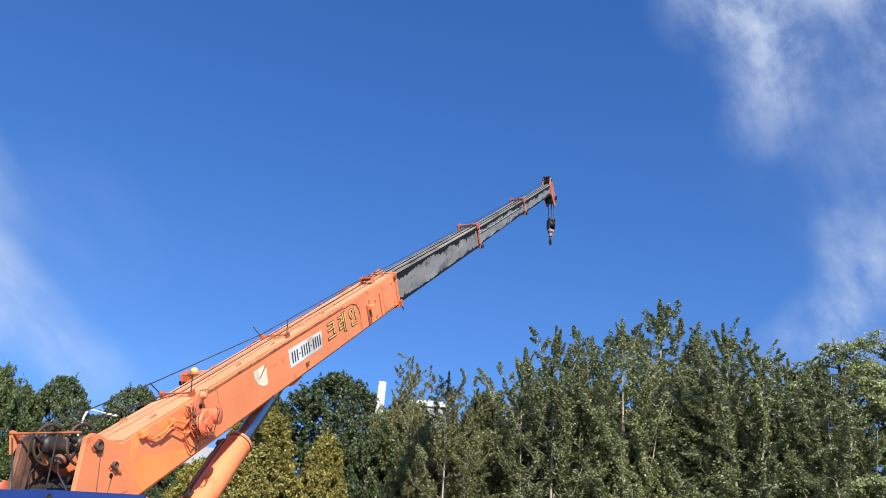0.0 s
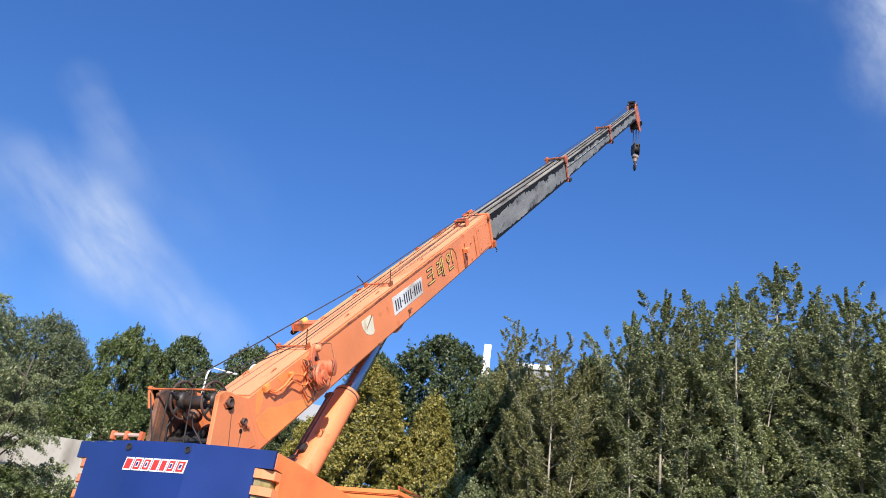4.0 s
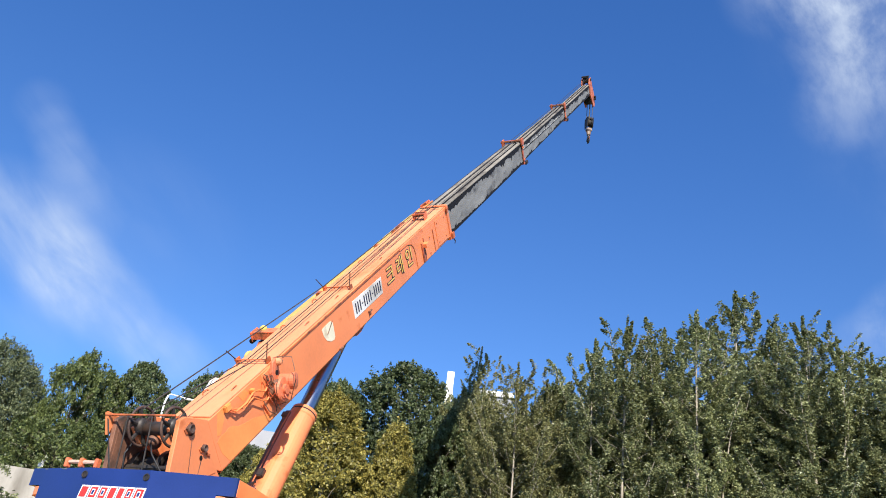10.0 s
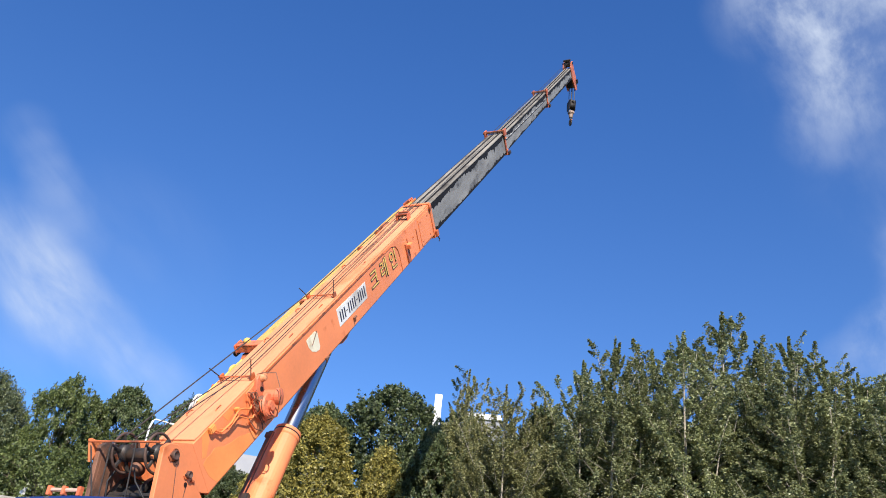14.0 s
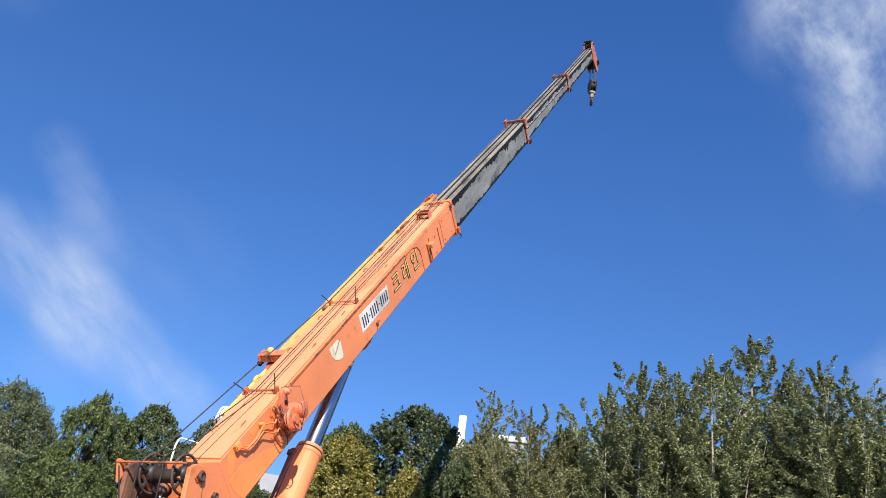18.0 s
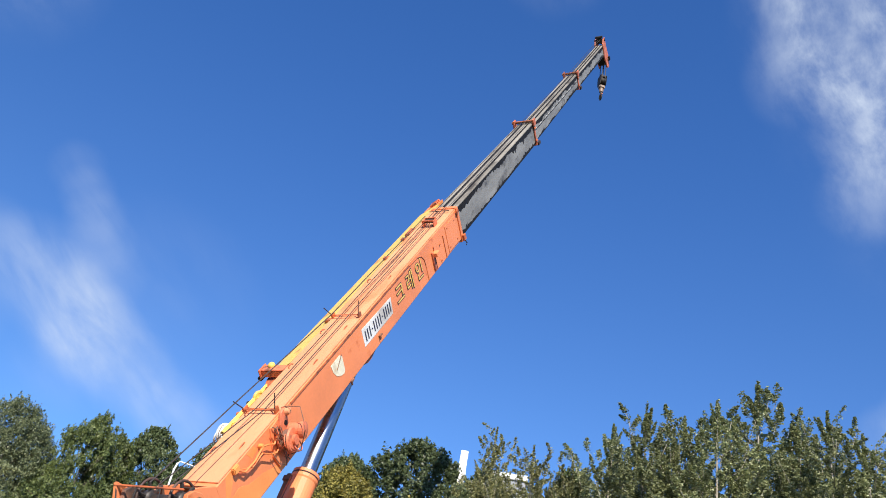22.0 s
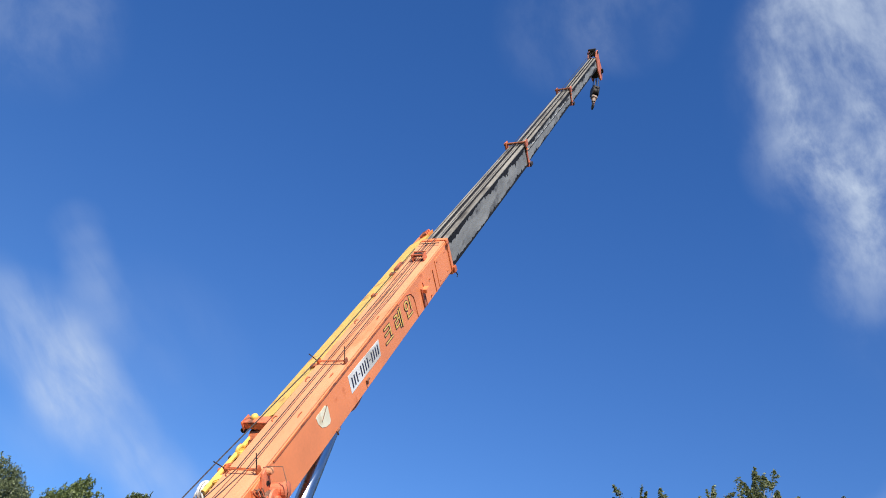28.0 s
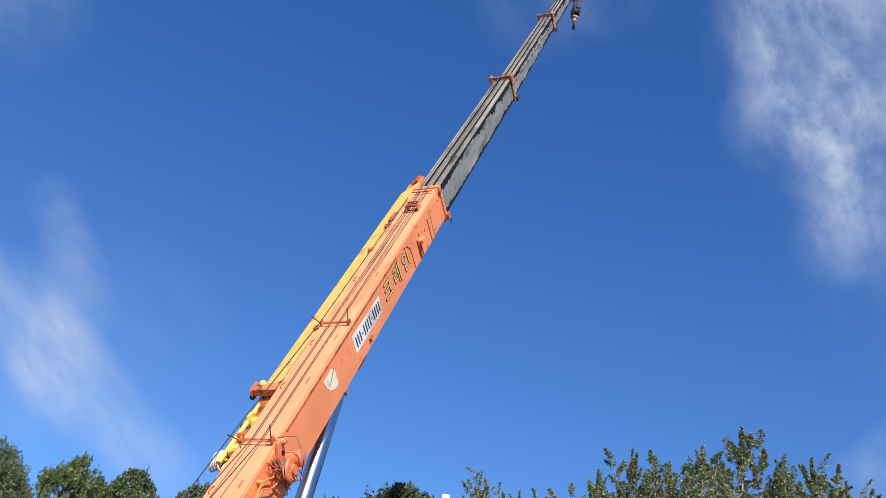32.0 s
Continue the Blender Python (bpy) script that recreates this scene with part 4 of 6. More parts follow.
def street_lamp():
    root = new("street_lamp")
    p = place(41.4, 24.6)
    z = bank(p.x, p.y) - 0.05
    top = 1.55 + 24.6 * math.tan(radians(14.5))
    root.matrix_basis = Matrix.Translation((p.x, p.y, z)) @ Matrix.Rotation(radians(41.4), 4, "Z")
    tagged(root, "white-painted street lamp with a bent arm", "lamp")
    part("pole", made(tube, [(0, 0, 0), (0, 0, top - z - 0.25), (0, -0.04, top - z - 0.06)], 0.028, 10), WHITE, root, smooth=True)
    part("arm", made(tube, [(0, -0.04, top - z - 0.06), (0, -0.1, top - z), (0, -0.55, top - z - 0.03)], 0.02, 8), WHITE, root, smooth=True)
    part("lamp_head", made(box, -0.06, 0.06, -0.85, -0.5, top - z - 0.07, top - z - 0.02, 0.015), WHITE, root)


street_lamp()

# ---- the crane's upper works ----
upper = new("crane_upper_works")
upper.location = (ROOT_X, 0, 0)
tagged(upper, "orange truck crane upper works with a blue counterweight", "crane")


def on_upper(name, bm, mat, label="", smooth=False):
    ob = part(name, bm, mat, upper, label, smooth)
    ob.location.x = -ROOT_X
    return ob


def counterweight():
    edge = [(-2.64, 0.36), (-2.64, -0.36), (-2.515, -1.03)]
    bm = bmesh.new()
    tower(bm, edge + [(-2.483, -1.2), (-2.458, -1.2), (-2.458, -1.15), (-2.1, -1.15), (-2.1, 1.15), (-2.458, 1.15), (-2.458, 1.2), (-2.483, 1.2), (-2.515, 1.03)], 2.722, 2.885)
    tower(bm, edge + [(-2.2, -1.03), (-2.2, 1.03), (-2.515, 1.03)], 2.02, 2.722)
    bmesh.ops.remove_doubles(bm, verts=bm.verts, dist=0.0005)
    cw = on_upper("counterweight", bm, BLUE, "dark blue painted steel counterweight")
    for y in (0.39, -0.33):
        part("lifting_eye", several((ring, (-2.645, y, 2.82), (1, 0, 0), 0.028, 0.007, 18, 6), (lathe, (-2.6405, y, 2.82), (-1, 0, 0), [(0, 0.022), (0.002, 0.02)], 14)), DARK_STEEL, cw)
    # scuffed corner where the paint has gone
    for y, z, w, h in ((1.0, 2.878, 0.03, 0.006), (0.72, 2.877, 0.05, 0.006)):
        x = -2.64 + (y - 0.36) * 0.1866 - 0.002
        bm = bmesh.new()
        pts = [(y - w, z - 0.3 * h), (y - 0.4 * w, z - h), (y + 0.7 * w, z - 0.6 * h), (y + w, z + 0.5 * h), (y - 0.2 * w, z + h)]
        hull(bm, [(x - (w * 0.19) * (p - y) / w * -1, p, q) for p, q in pts], [(x + 0.004, p, q) for p, q in pts])
        part("bare_patch", bm, GREY_ROOF, cw, "bare patch of scuffed paint")
    # plain slanted shapes, red with white edges
    for i, (y, w) in enumerate([(0.345, 0.085), (0.232, 0.088), (0.12, 0.084), (0.015, 0.076), (-0.082, 0.068), (-0.178, 0.078), (-0.29, 0.096)]):
        for mat, g, x in ((WHITE, 0.008, -2.645), (RED, -0.006, -2.649)):
            z0, z1, s = 2.61 - g, 2.715 + g, 0.02
            bm = bmesh.new()
            pts = [(y + w / 2 + g, z0), (y - w / 2 - g, z0), (y - w / 2 - g - s, z1), (y + w / 2 + g - s, z1)]
            hull(bm, [(x, p, z) for p, z in pts], [(x + 0.003, p, z) for p, z in pts])
            part("emblem_shape", bm, mat, cw)
        # hollow shapes show a white edge and the blue paint
        for mat, g, x in ((WHITE, 0.2, -2.651), (BLUE, 0.13, -2.653)) if i in (1, 2, 5, 6) else ():
            pts = [(y + w * g - 0.005, 2.662 - 0.14 * g), (y - w * g - 0.005, 2.662 - 0.14 * g), (y - w * g - 0.015, 2.662 + 0.14 * g), (y + w * g - 0.015, 2.662 + 0.14 * g)]
            part("emblem_hollow", made(hull, [(x, p, z) for p, z in pts], [(x + 0.0025, p, z) for p, z in pts]), mat, cw)
    for y, w in ((0.19, 0.115), (0.04, 0.11), (-0.12, 0.135)):
        for mat, g, x in ((WHITE, 0.008, -2.645), (RED, -0.006, -2.649)):
            z0, z1, s = 2.16 - g, 2.265 + g, 0.024
            bm = bmesh.new()
            pts = [(y + w / 2 + g, z0), (y - w / 2 - g, z0), (y - w / 2 - g - s, z1), (y + w / 2 + g - s, z1)]
            hull(bm, [(x, p, z) for p, z in pts], [(x + 0.003, p, z) for p, z in pts])
            part("emblem_shape", bm, mat, cw)
    # warning plates on the slanted sides
    for sgn in (-1, 1):
        turn = Matrix.Translation((-2.579 if sgn < 0 else -2.566, -0.685 if sgn < 0 else 0.752, 2.118)) @ Matrix.Rotation(-sgn * math.atan2(0.125, 0.67), 4, "Z")
        bm = made(box, -0.004, 0.0, -0.21, 0.21, -0.1, 0.1)
        bm.transform(turn)
        part("warning_plate", bm, WHITE, cw, "white warning plate")
        face = turn @ Matrix.Translation((-0.006, 0, 0)) @ REAR
        lettering("lettering", "작 업 반 경 내", 0.055, DARK_LETTER, cw, face @ Matrix.Translation((0, 0.05, 0)), 0.0005, label="black lettering")
        lettering("lettering", "접근금지", 0.092, RED, cw, face @ Matrix.Translation((0, -0.04, 0)), 0.0, label="red lettering")
    # louvre fins on both corners
    for sgn in (-1, 1):
        for i in range(5):
            z1 = 2.715 - i * 0.153
            z0 = z1 - (0.075 if i else 0.08)
            bm = bmesh.new()
            ol = [(-2.515, sgn * 1.025), (-2.49, sgn * 1.1), (-2.41, sgn * 1.19), (-2.2, sgn * 1.2), (-2.2, sgn * 1.025)]
            hull(bm, [(x, y, z0) for x, y in ol], [(x, y, z1) for x, y in ol])
            part("louvre_fin", bm, ORANGE, cw, "orange painted steel fin")
            if i < 4:
                bm = bmesh.new()
                ol = [(-2.49, sgn * 1.025), (-2.46, sgn * 1.08), (-2.39, sgn * 1.145), (-2.25, sgn * 1.15), (-2.25, sgn * 1.025)]
                hull(bm, [(x, y, z0 - 0.076) for x, y in ol], [(x, y, z0 - 0.002) for x, y in ol])
                part("side_marker", bm, AMBER_LENS, cw, "dirty amber side marker")


counterweight()


def house():
    """Machinery house: side plates, deck and sloping front."""
    side = [(-2.32, 2.0), (-2.2, 1.99), (-1.6, 1.99), (-1.3, 1.75), (-0.22, 1.75), (-0.22, 2.3), (-0.27, 2.41), (-0.95, 2.765), (-1.44, 2.8), (-1.76, 2.825), (-2.2, 2.865), (-2.454, 2.878), (-2.454, 2.724), (-2.32, 2.724)]
    for sgn in (-1, 1):
        h = on_upper("side_plate", made(slab, side, sgn * 1.2, sgn * 1.16, 0.006), ORANGE_CAB, "orange painted steel side plate")
        if sgn < 0:
            part("corner_bar", made(box, -2.345, -2.3, -1.213, -1.2, 2.02, 2.42, 0.008), RED_PAINT, h, "red painted corner bar")
            part("warning_plate", made(box, -2.275, -1.985, -1.205, -1.2, 2.16, 2.325), YELLOW, h, "yellow warning plate")
            f = Matrix.Translation((-2.13, -1.207, 2.243)) @ SIDE
            lettering("lettering", "작업반경내", 0.05, DARK_LETTER, h, f @ Matrix.Translation((0, 0.048, 0)), 0.0)
            lettering("lettering", "접근금지", 0.078, RED, h, f @ Matrix.Translation((0, -0.03, 0)), 0.0, label="red lettering")
            part("notice_plate", made(box, -2.295, -1.655, -1.2065, -1.2, 1.978, 2.15), WHITE, h, "white notice plate")
            f = Matrix.Translation((-1.975, -1.2085, 2.09)) @ SIDE
            lettering("lettering", "일일 작업 8시간 정착", 0.072, FADED_RED, h, f, -0.0005, label="red lettering")
            for a, b in ((-2.26, -2.03), (-2.01, -1.84), (-1.82, -1.7)):
                part("lettering_bar", made(box, a, b, -1.2095, -1.2065, 2.03, 2.041), FADED_INK, h)
            part("lettering_bar", made(box, -2.17, -1.76, -1.2095, -1.2065, 2.0, 2.008), FADED_INK, h)
            bm = bmesh.new()
            slab(bm, [(-1.6, 2.115), (-1.42, 2.105), (-1.03, 1.93), (-1.0, 1.76), (-1.12, 1.76), (-1.15, 1.88), (-1.44, 2.03), (-1.6, 2.04)], -1.204, -1.2)
            part("stripe", bm, WHITE, h, "white painted stripe")
    on_upper("deck", several((box, -2.2, -0.7, -1.158, 1.158, 2.6, 2.66), (box, -2.0, 0.0, -0.8, 0.8, 1.55, 2.0)), ORANGE_WORN)
    for q, z in ((-0.3, 2.4), (-2.2, 2.598)):
        on_upper("cross_wall", made(box, q, q + 0.06, -1.158, 1.158, 2.02, z), ORANGE_WORN)
    # red and white beacon bar on the far side
    bar = on_upper("beacon_bar", made(box, -2.12, -2.08, 0.8, 1.2, 3.04, 3.075, 0.008), FADED, "faded pink beacon bar")
    for y in (0.78, 0.98, 1.17):
        part("beacon_foot", made(box, -2.13, -2.07, y, y + 0.045, 3.0, 3.095, 0.006), RED_PAINT, bar, "red bracket")
    part("beacon_post", made(tube, [(-2.1, 1.0, 2.66), (-2.1, 1.0, 3.0)], 0.02, 8), DARK_STEEL, bar)


house()


def cab():
    """Operator's cab with framed windows."""
    y0, y1, xb, xf = -1.2, -0.36, 0.05, 1.66
    body = on_upper("cab", several((box, xb, xf + 0.3, y0, y0 + 0.04, 1.6, 2.27), (box, xb, xb + 0.04, y0 + 0.04, y1, 1.6, 2.45),
                                   (box, xb, xf + 0.3, y1, y1 + 0.03, 1.6, 2.35), (box, xb, xf + 0.3, y0, y1, 1.56, 1.598), (box, xf + 0.26, xf + 0.3, y0 + 0.04, y1, 1.6, 2.2)), ORANGE_CAB, "orange painted operator's cab")
    part("roof", several((box, xb - 0.03, xf + 0.02, y0 - 0.02, y1 + 0.02, 2.985, 3.045, 0.012), (box, xb, xf, y0, y1, 2.93, 2.984)), ORANGE_CAB, body)
    for a, b, q, d in ((xb, 0.085, 0.085, xb), (0.43, 0.49, 0.47, 0.31), (0.86, 1.03, 1.037, 0.93), (1.43, 1.6, 1.5, 1.426)):
        part("pillar", made(hull, [(a, y0, 2.27), (b, y0, 2.27), (q, y0, 2.93), (d, y0, 2.93)], [(a, y0 + 0.05, 2.27), (b, y0 + 0.05, 2.27), (q, y0 + 0.05, 2.93), (d, y0 + 0.05, 2.93)]), ORANGE_CAB, body)
    for x in (xb, 0.8, 1.6):
        part("pillar", made(box, x, x + 0.06, y1 - 0.03, y1 + 0.02, 2.352, 2.93), ORANGE_CAB, body)
    part("pillar", made(hull, [(1.86, y0, 2.27), (1.96, y0, 2.27), (1.66, y0, 2.93), (1.6, y0, 2.93)], [(1.86, y0 + 0.05, 2.27), (1.96, y0 + 0.05, 2.27), (1.66, y0 + 0.05, 2.93), (1.6, y0 + 0.05, 2.93)]), ORANGE_CAB, body)
    # back wall round its window
    part("back_wall", several((box, xb, xb + 0.04, y0 + 0.05, y0 + 0.21, 2.452, 2.928), (box, xb, xb + 0.04, -0.62, y1, 2.452, 2.928), (box, xb, xb + 0.04, y0 + 0.21, -0.62, 2.452, 2.5), (box, xb, xb + 0.04, y0 + 0.21, -0.62, 2.9, 2.928)), ORANGE_CAB, body)
    for name, ol in (("side_window", [(0.085, 2.3), (0.425, 2.3), (0.31, 2.9), (0.085, 2.9)]), ("door_window", [(0.49, 2.29), (0.86, 2.28), (0.93, 2.88), (0.47, 2.88)]), ("side_window", [(1.03, 2.28), (1.43, 2.28), (1.426, 2.88), (1.037, 2.88)]), ("quarter_window", [(1.61, 2.28), (1.82, 2.28), (1.6, 2.84), (1.51, 2.84)])):
        g = part(name, made(slab, ol, y0 + 0.024, y0 + 0.03), GLASS, body)
        g.visible_shadow = False
        for p, q in zip(ol, ol[1:] + ol[:1]):
            part("rubber_seal", made(tube, [(p[0], y0 + 0.006, p[1]), (q[0], y0 + 0.006, q[1])], 0.011, 6), RUBBER, g)
    for x0, x1 in ((0.085, 0.43), (0.49, 0.86), (1.03, 1.43)):
        part("sill", made(box, x0, x1, y0 + 0.002, y0 + 0.03, 2.271, 2.295), ORANGE_CAB, body)
    part("sliding_rail", made(box, 0.475, 0.915, y0 + 0.004, y0 + 0.022, 2.755, 2.775), ORANGE_CAB, body)
    g = part("rear_window", made(box, xb + 0.015, xb + 0.021, y0 + 0.21, -0.62, 2.5, 2.9), GLASS, body)
    g.visible_shadow = False
    for q in ((-1.0, -0.985, 2.49, 2.91), (-0.635, -0.62, 2.49, 2.91), (-0.985, -0.635, 2.49, 2.505), (-0.985, -0.635, 2.895, 2.91)):
        part("rubber_seal", made(box, xb - 0.008, xb, *q), RUBBER, g)
    part("headlining", made(box, xb + 0.05, xf - 0.03, y0 + 0.06, y1 - 0.04, 2.9, 2.928), CAB_GREY, body)
    part("windscreen", made(hull, [(1.94, y0 + 0.05, 2.2), (1.94, y1, 2.2), (1.64, y1, 2.93), (1.64, y0 + 0.05, 2.93)], [(1.948, y0 + 0.05, 2.2), (1.948, y1, 2.2), (1.648, y1, 2.93), (1.648, y0 + 0.05, 2.93)]), GLASS, body).visible_shadow = False
    # roof rail and lamp
    part("roof_rail", several((tube, [(0.1, y0 + 0.03, 3.1), (1.6, y0 + 0.03, 3.1)], 0.012, 6), *[(tube, [(x, y0 + 0.03, 3.04), (x, y0 + 0.03, 3.1)], 0.01, 6) for x in (0.12, 0.5, 0.9, 1.25, 1.58)]), ORANGE_WORN, body)
    lamp = part("work_lamp", made(lathe, (1.5, y0 + 0.05, 3.12), (0.6, -0.3, 0.0), [(-0.08, 0.02), (-0.055, 0.065), (0.02, 0.078), (0.035, 0.07)], 18), DARK_STEEL, body, smooth=True)
    part("lamp_foot", made(tube, [(1.5, y0 + 0.05, 3.04), (1.5, y0 + 0.05, 3.08)], 0.012, 6), BLACK, lamp)
    # mirror, fan guard, seat, handle
    m = part("mirror", made(box, 1.0, 1.04, y0 - 0.2, y0 - 0.06, 2.2, 2.4, 0.03), DARK_STEEL, body)
    part("mirror_arm", made(tube, [(1.05, y0, 2.34), (1.0, y0 - 0.06, 2.32)], 0.012, 6), BLACK, m)
    part("fan_guard", several(*[(ring, (0.33, y0 + 0.22, 2.52), (0.25, 1, 0), r, 0.007, 24, 5) for r in (0.06, 0.11, 0.16, 0.2)], *[(tube, [(0.33, y0 + 0.22, 2.52), (0.33 + 0.2 * math.cos(a) * 0.97, y0 + 0.22 - 0.05 * math.cos(a), 2.52 + 0.2 * math.sin(a))], 0.005, 4) for a in (k * math.pi / 6 for k in range(12))]), WHITE, body, "white wire fan guard")
    part("seat", several((box, 0.5, 0.68, -0.98, -0.52, 1.95, 2.72, 0.05), (box, 0.55, 1.05, -0.98, -0.52, 1.9, 2.06, 0.05)), CAB_GREY, body, "grey upholstered seat")
    part("seat_post", made(box, 0.6, 0.9, -0.9, -0.6, 1.598, 1.92), BLACK, body)
    part("grab_handle", made(tube, [(1.6, -1.02, 2.75), (1.54, -1.02, 2.76), (1.505, -1.02, 2.72), (1.5, -1.02, 2.54), (1.53, -1.02, 2.48), (1.6, -1.02, 2.48)], 0.016, 8), BLUE_PLASTIC, body, "bright blue plastic grab handle", smooth=True)
    part("handle_post", made(tube, [(1.6, -1.02, 2.1), (1.6, -1.02, 2.85)], 0.012, 6), BLACK, body)
    part("control_box", made(box, 1.2, 1.5, -0.9, -0.55, 1.6, 2.35, 0.03), BLACK, body)
    for x in (0.33, 1.0):
        part("door_line", made(box, x, x + 0.013, y0 - 0.003, y0, 1.7, 2.26), RUBBER, body)
    part("door_handle", made(box, 0.38, 0.5, y0 - 0.03, y0, 2.1, 2.13, 0.01), BLACK, body)
    part("wiper_motor", made(box, xb - 0.025, xb, -1.1, -1.075, 2.46, 2.57, 0.008), BLACK, body)


cab()
PIVOT = Vector((-2.3, 0, 3.37))


def turret():
    """Side plates that carry the boom's foot, with the sheaves between them."""
    pl = [(-2.49, 3.4), (-2.42, 3.46), (-2.3, 3.48), (-2.2, 3.44), (-1.92, 3.24), (-1.55, 2.98), (-1.12, 2.66), (-2.42, 2.66)]
    for sgn in (-1, 1):
        # far plate and inner faces are coloured dark brown to stand for shade
        t = on_upper("turret_plate", made(slab, pl, sgn * 0.4, sgn * 0.35, 0.006), ORANGE if sgn < 0 else RUST_AND_SHADE, "orange painted turret plate" if sgn < 0 else "turret plate in dark brown that stands for shade")
        part("inner_lining", made(slab, [(-2.44, 3.38), (-2.3, 3.44), (-2.2, 3.4), (-1.94, 3.2), (-1.58, 2.95), (-1.2, 2.68), (-2.4, 2.68)], sgn * 0.346, sgn * 0.35), RUST_AND_SHADE, t, "inner face with shade put into its dark brown")
        if sgn > 0:
            part("corner_gusset", made(slab, [(-2.58, 3.45), (-2.4, 3.45), (-2.34, 3.3), (-2.42, 3.24)], 0.4, 0.44, 0.004), ORANGE, t)
        for x, z, r in ((-2.33, 3.365, 0.06), (-2.05, 3.255, 0.048)):
            keep = part("keeper_plate", made(slab, [(x - 1.25 * r, z - 0.55 * r), (x - 0.5 * r, z - 1.1 * r), (x + 1.3 * r, z - 0.35 * r), (x + 1.1 * r, z + 0.7 * r), (x - 0.6 * r, z + 0.9 * r)], sgn * 0.4, sgn * 0.412, 0.003), ORANGE_WORN, t, "worn orange keeper plate")
            part("pin_end", made(lathe, (x, sgn * 0.41, z), (0, sgn, 0), [(0, 0.78 * r), (0.03, 0.78 * r), (0.036, 0.66 * r), (0.03, 0.5 * r), (0.02, 0.2 * r)], 18), SHEAVE, keep, "dark greasy pin end")
            for a in (0.5, 3.5):
                part("bolt", made(lathe, (x + r * 1.0 * math.cos(a), sgn * 0.411, z + r * 0.5 * math.sin(a)), (0, sgn, 0), [(0, 0.009), (0.014, 0.009)], 6), RUST_AND_SHADE, keep)
        if sgn < 0:
            part("inspection_hole", made(lathe, (-2.04, -0.4, 3.16), (0, -1, 0), [(0, 0.022), (0.003, 0.026)], 14), GREASE, t)
            part("rust_streak", made(slab, [(-2.031, 3.15), (-2.019, 3.15), (-2.022, 2.92), (-2.027, 2.92)], -0.402, -0.4), RUST_AND_SHADE, t)
            # hair-thin tube that stands for a crack-like line, no real pipe
            part("drain_pipe", made(tube, [(-2.26, -0.41, 3.3), (-2.2, -0.41, 3.05), (-2.17, -0.41, 2.9)], 0.0035, 5), RUST_AND_SHADE, t)
            part("lug", made(box, -1.98, -1.925, -0.418, -0.4, 3.205, 3.23, 0.004), ORANGE_WORN, t)
            part("weld_seam", made(tube, [(-1.94, -0.402, 2.92), (-1.86, -0.402, 3.03), (-1.76, -0.402, 3.09)], 0.004, 5), ORANGE_WORN, t)
    shaft = on_upper("foot_shaft", made(tube, [PIVOT + Vector((0, -0.4, 0)), PIVOT + Vector((0, 0.4, 0))], 0.068, 18), DARK_STEEL, "oily steel foot shaft", smooth=True)
    for y in (0.17, -0.22):
        o = (PIVOT.x - 0.03, y, PIVOT.z + 0.01)
        s = part("sheave", made(lathe, (o[0], y - 0.035, o[2]), (0, 1, 0), [(0, 0.085), (0.07, 0.085)], 18), DARK_STEEL, shaft, "dark rope sheave", smooth=True)
        part("sheave_rim", made(ring, (o[0], y, o[2]), (0, 1, 0), 0.19, 0.015, 32, 6), SHEAVE, s, smooth=True)
        for k in range(6):
            a = k * math.pi / 3
            part("spoke", made(tube, [(o[0] + 0.08 * math.cos(a), y, o[2] + 0.08 * math.sin(a)), (o[0] + 0.19 * math.cos(a), y, o[2] + 0.19 * math.sin(a))], 0.02, 6), DARK_STEEL, s)
    for y in (-0.35, 0.28):
        part("shaft_collar", made(lathe, (PIVOT.x, y, PIVOT.z), (0, 1, 0), [(0, 0.1), (0.06, 0.1)], 20), DARK_STEEL, shaft)
    winch = on_upper("winch_drum", several((lathe, (-1.95, -0.34, 3.0), (0, 1, 0), [(0, 0.24), (0.03, 0.24), (0.031, 0.16), (0.3, 0.165), (0.301, 0.24), (0.36, 0.24), (0.361, 0.16), (0.62, 0.165), (0.621, 0.24), (0.66, 0.24)], 24)), DARK_STEEL, "rope-wound winch drum")
    part("rope_winding", several(*[(ring, (-1.95, -0.29 + k * 0.022, 3.0), (0, 1, 0), 0.168, 0.011, 24, 5) for k in range(12)]), ROPE, winch)
    on_upper("winch_motor", several((lathe, (-2.2, 0.1, 2.92), (0, 1, 0), [(0, 0.06), (0.02, 0.09), (0.2, 0.09), (0.22, 0.05)], 16), (box, -2.3, -2.1, -0.16, 0.02, 2.66, 2.95, 0.02)), DARK_STEEL)
    on_upper("winch_cover", made(lathe, (-2.3, 0.03, 3.26), (-1, -0.2, 0.2), [(-0.1, 0.06), (0, 0.055), (0.025, 0.03)], 14), RUST_AND_SHADE, "rusty motor cover", smooth=True)
    on_upper("motor_shelf", made(box, -2.26, -2.06, -0.3, 0.3, 2.98, 3.02, 0.01), DARK_STEEL)
    for a, b in ((0.04, -0.18), (0.24, 0.28)):
        on_upper("oil_hose", made(tube, [(-2.3, a, 3.24), (-2.36, (a + b) / 2, 3.1), (-2.3, b, 2.95), (-2.2, b, 2.7)], 0.009, 6), RUBBER, smooth=True)
    rail = on_upper("rear_rail", several((box, -2.582, -2.558, -0.4, 0.44, 3.412, 3.43, 0.004)), ORANGE_WORN, "worn orange rear rail")
    part("rail_brace", made(slab, [(-2.585, 3.44), (-2.45, 3.44), (-2.5, 3.24)], 0.4, 0.44), ORANGE, rail)
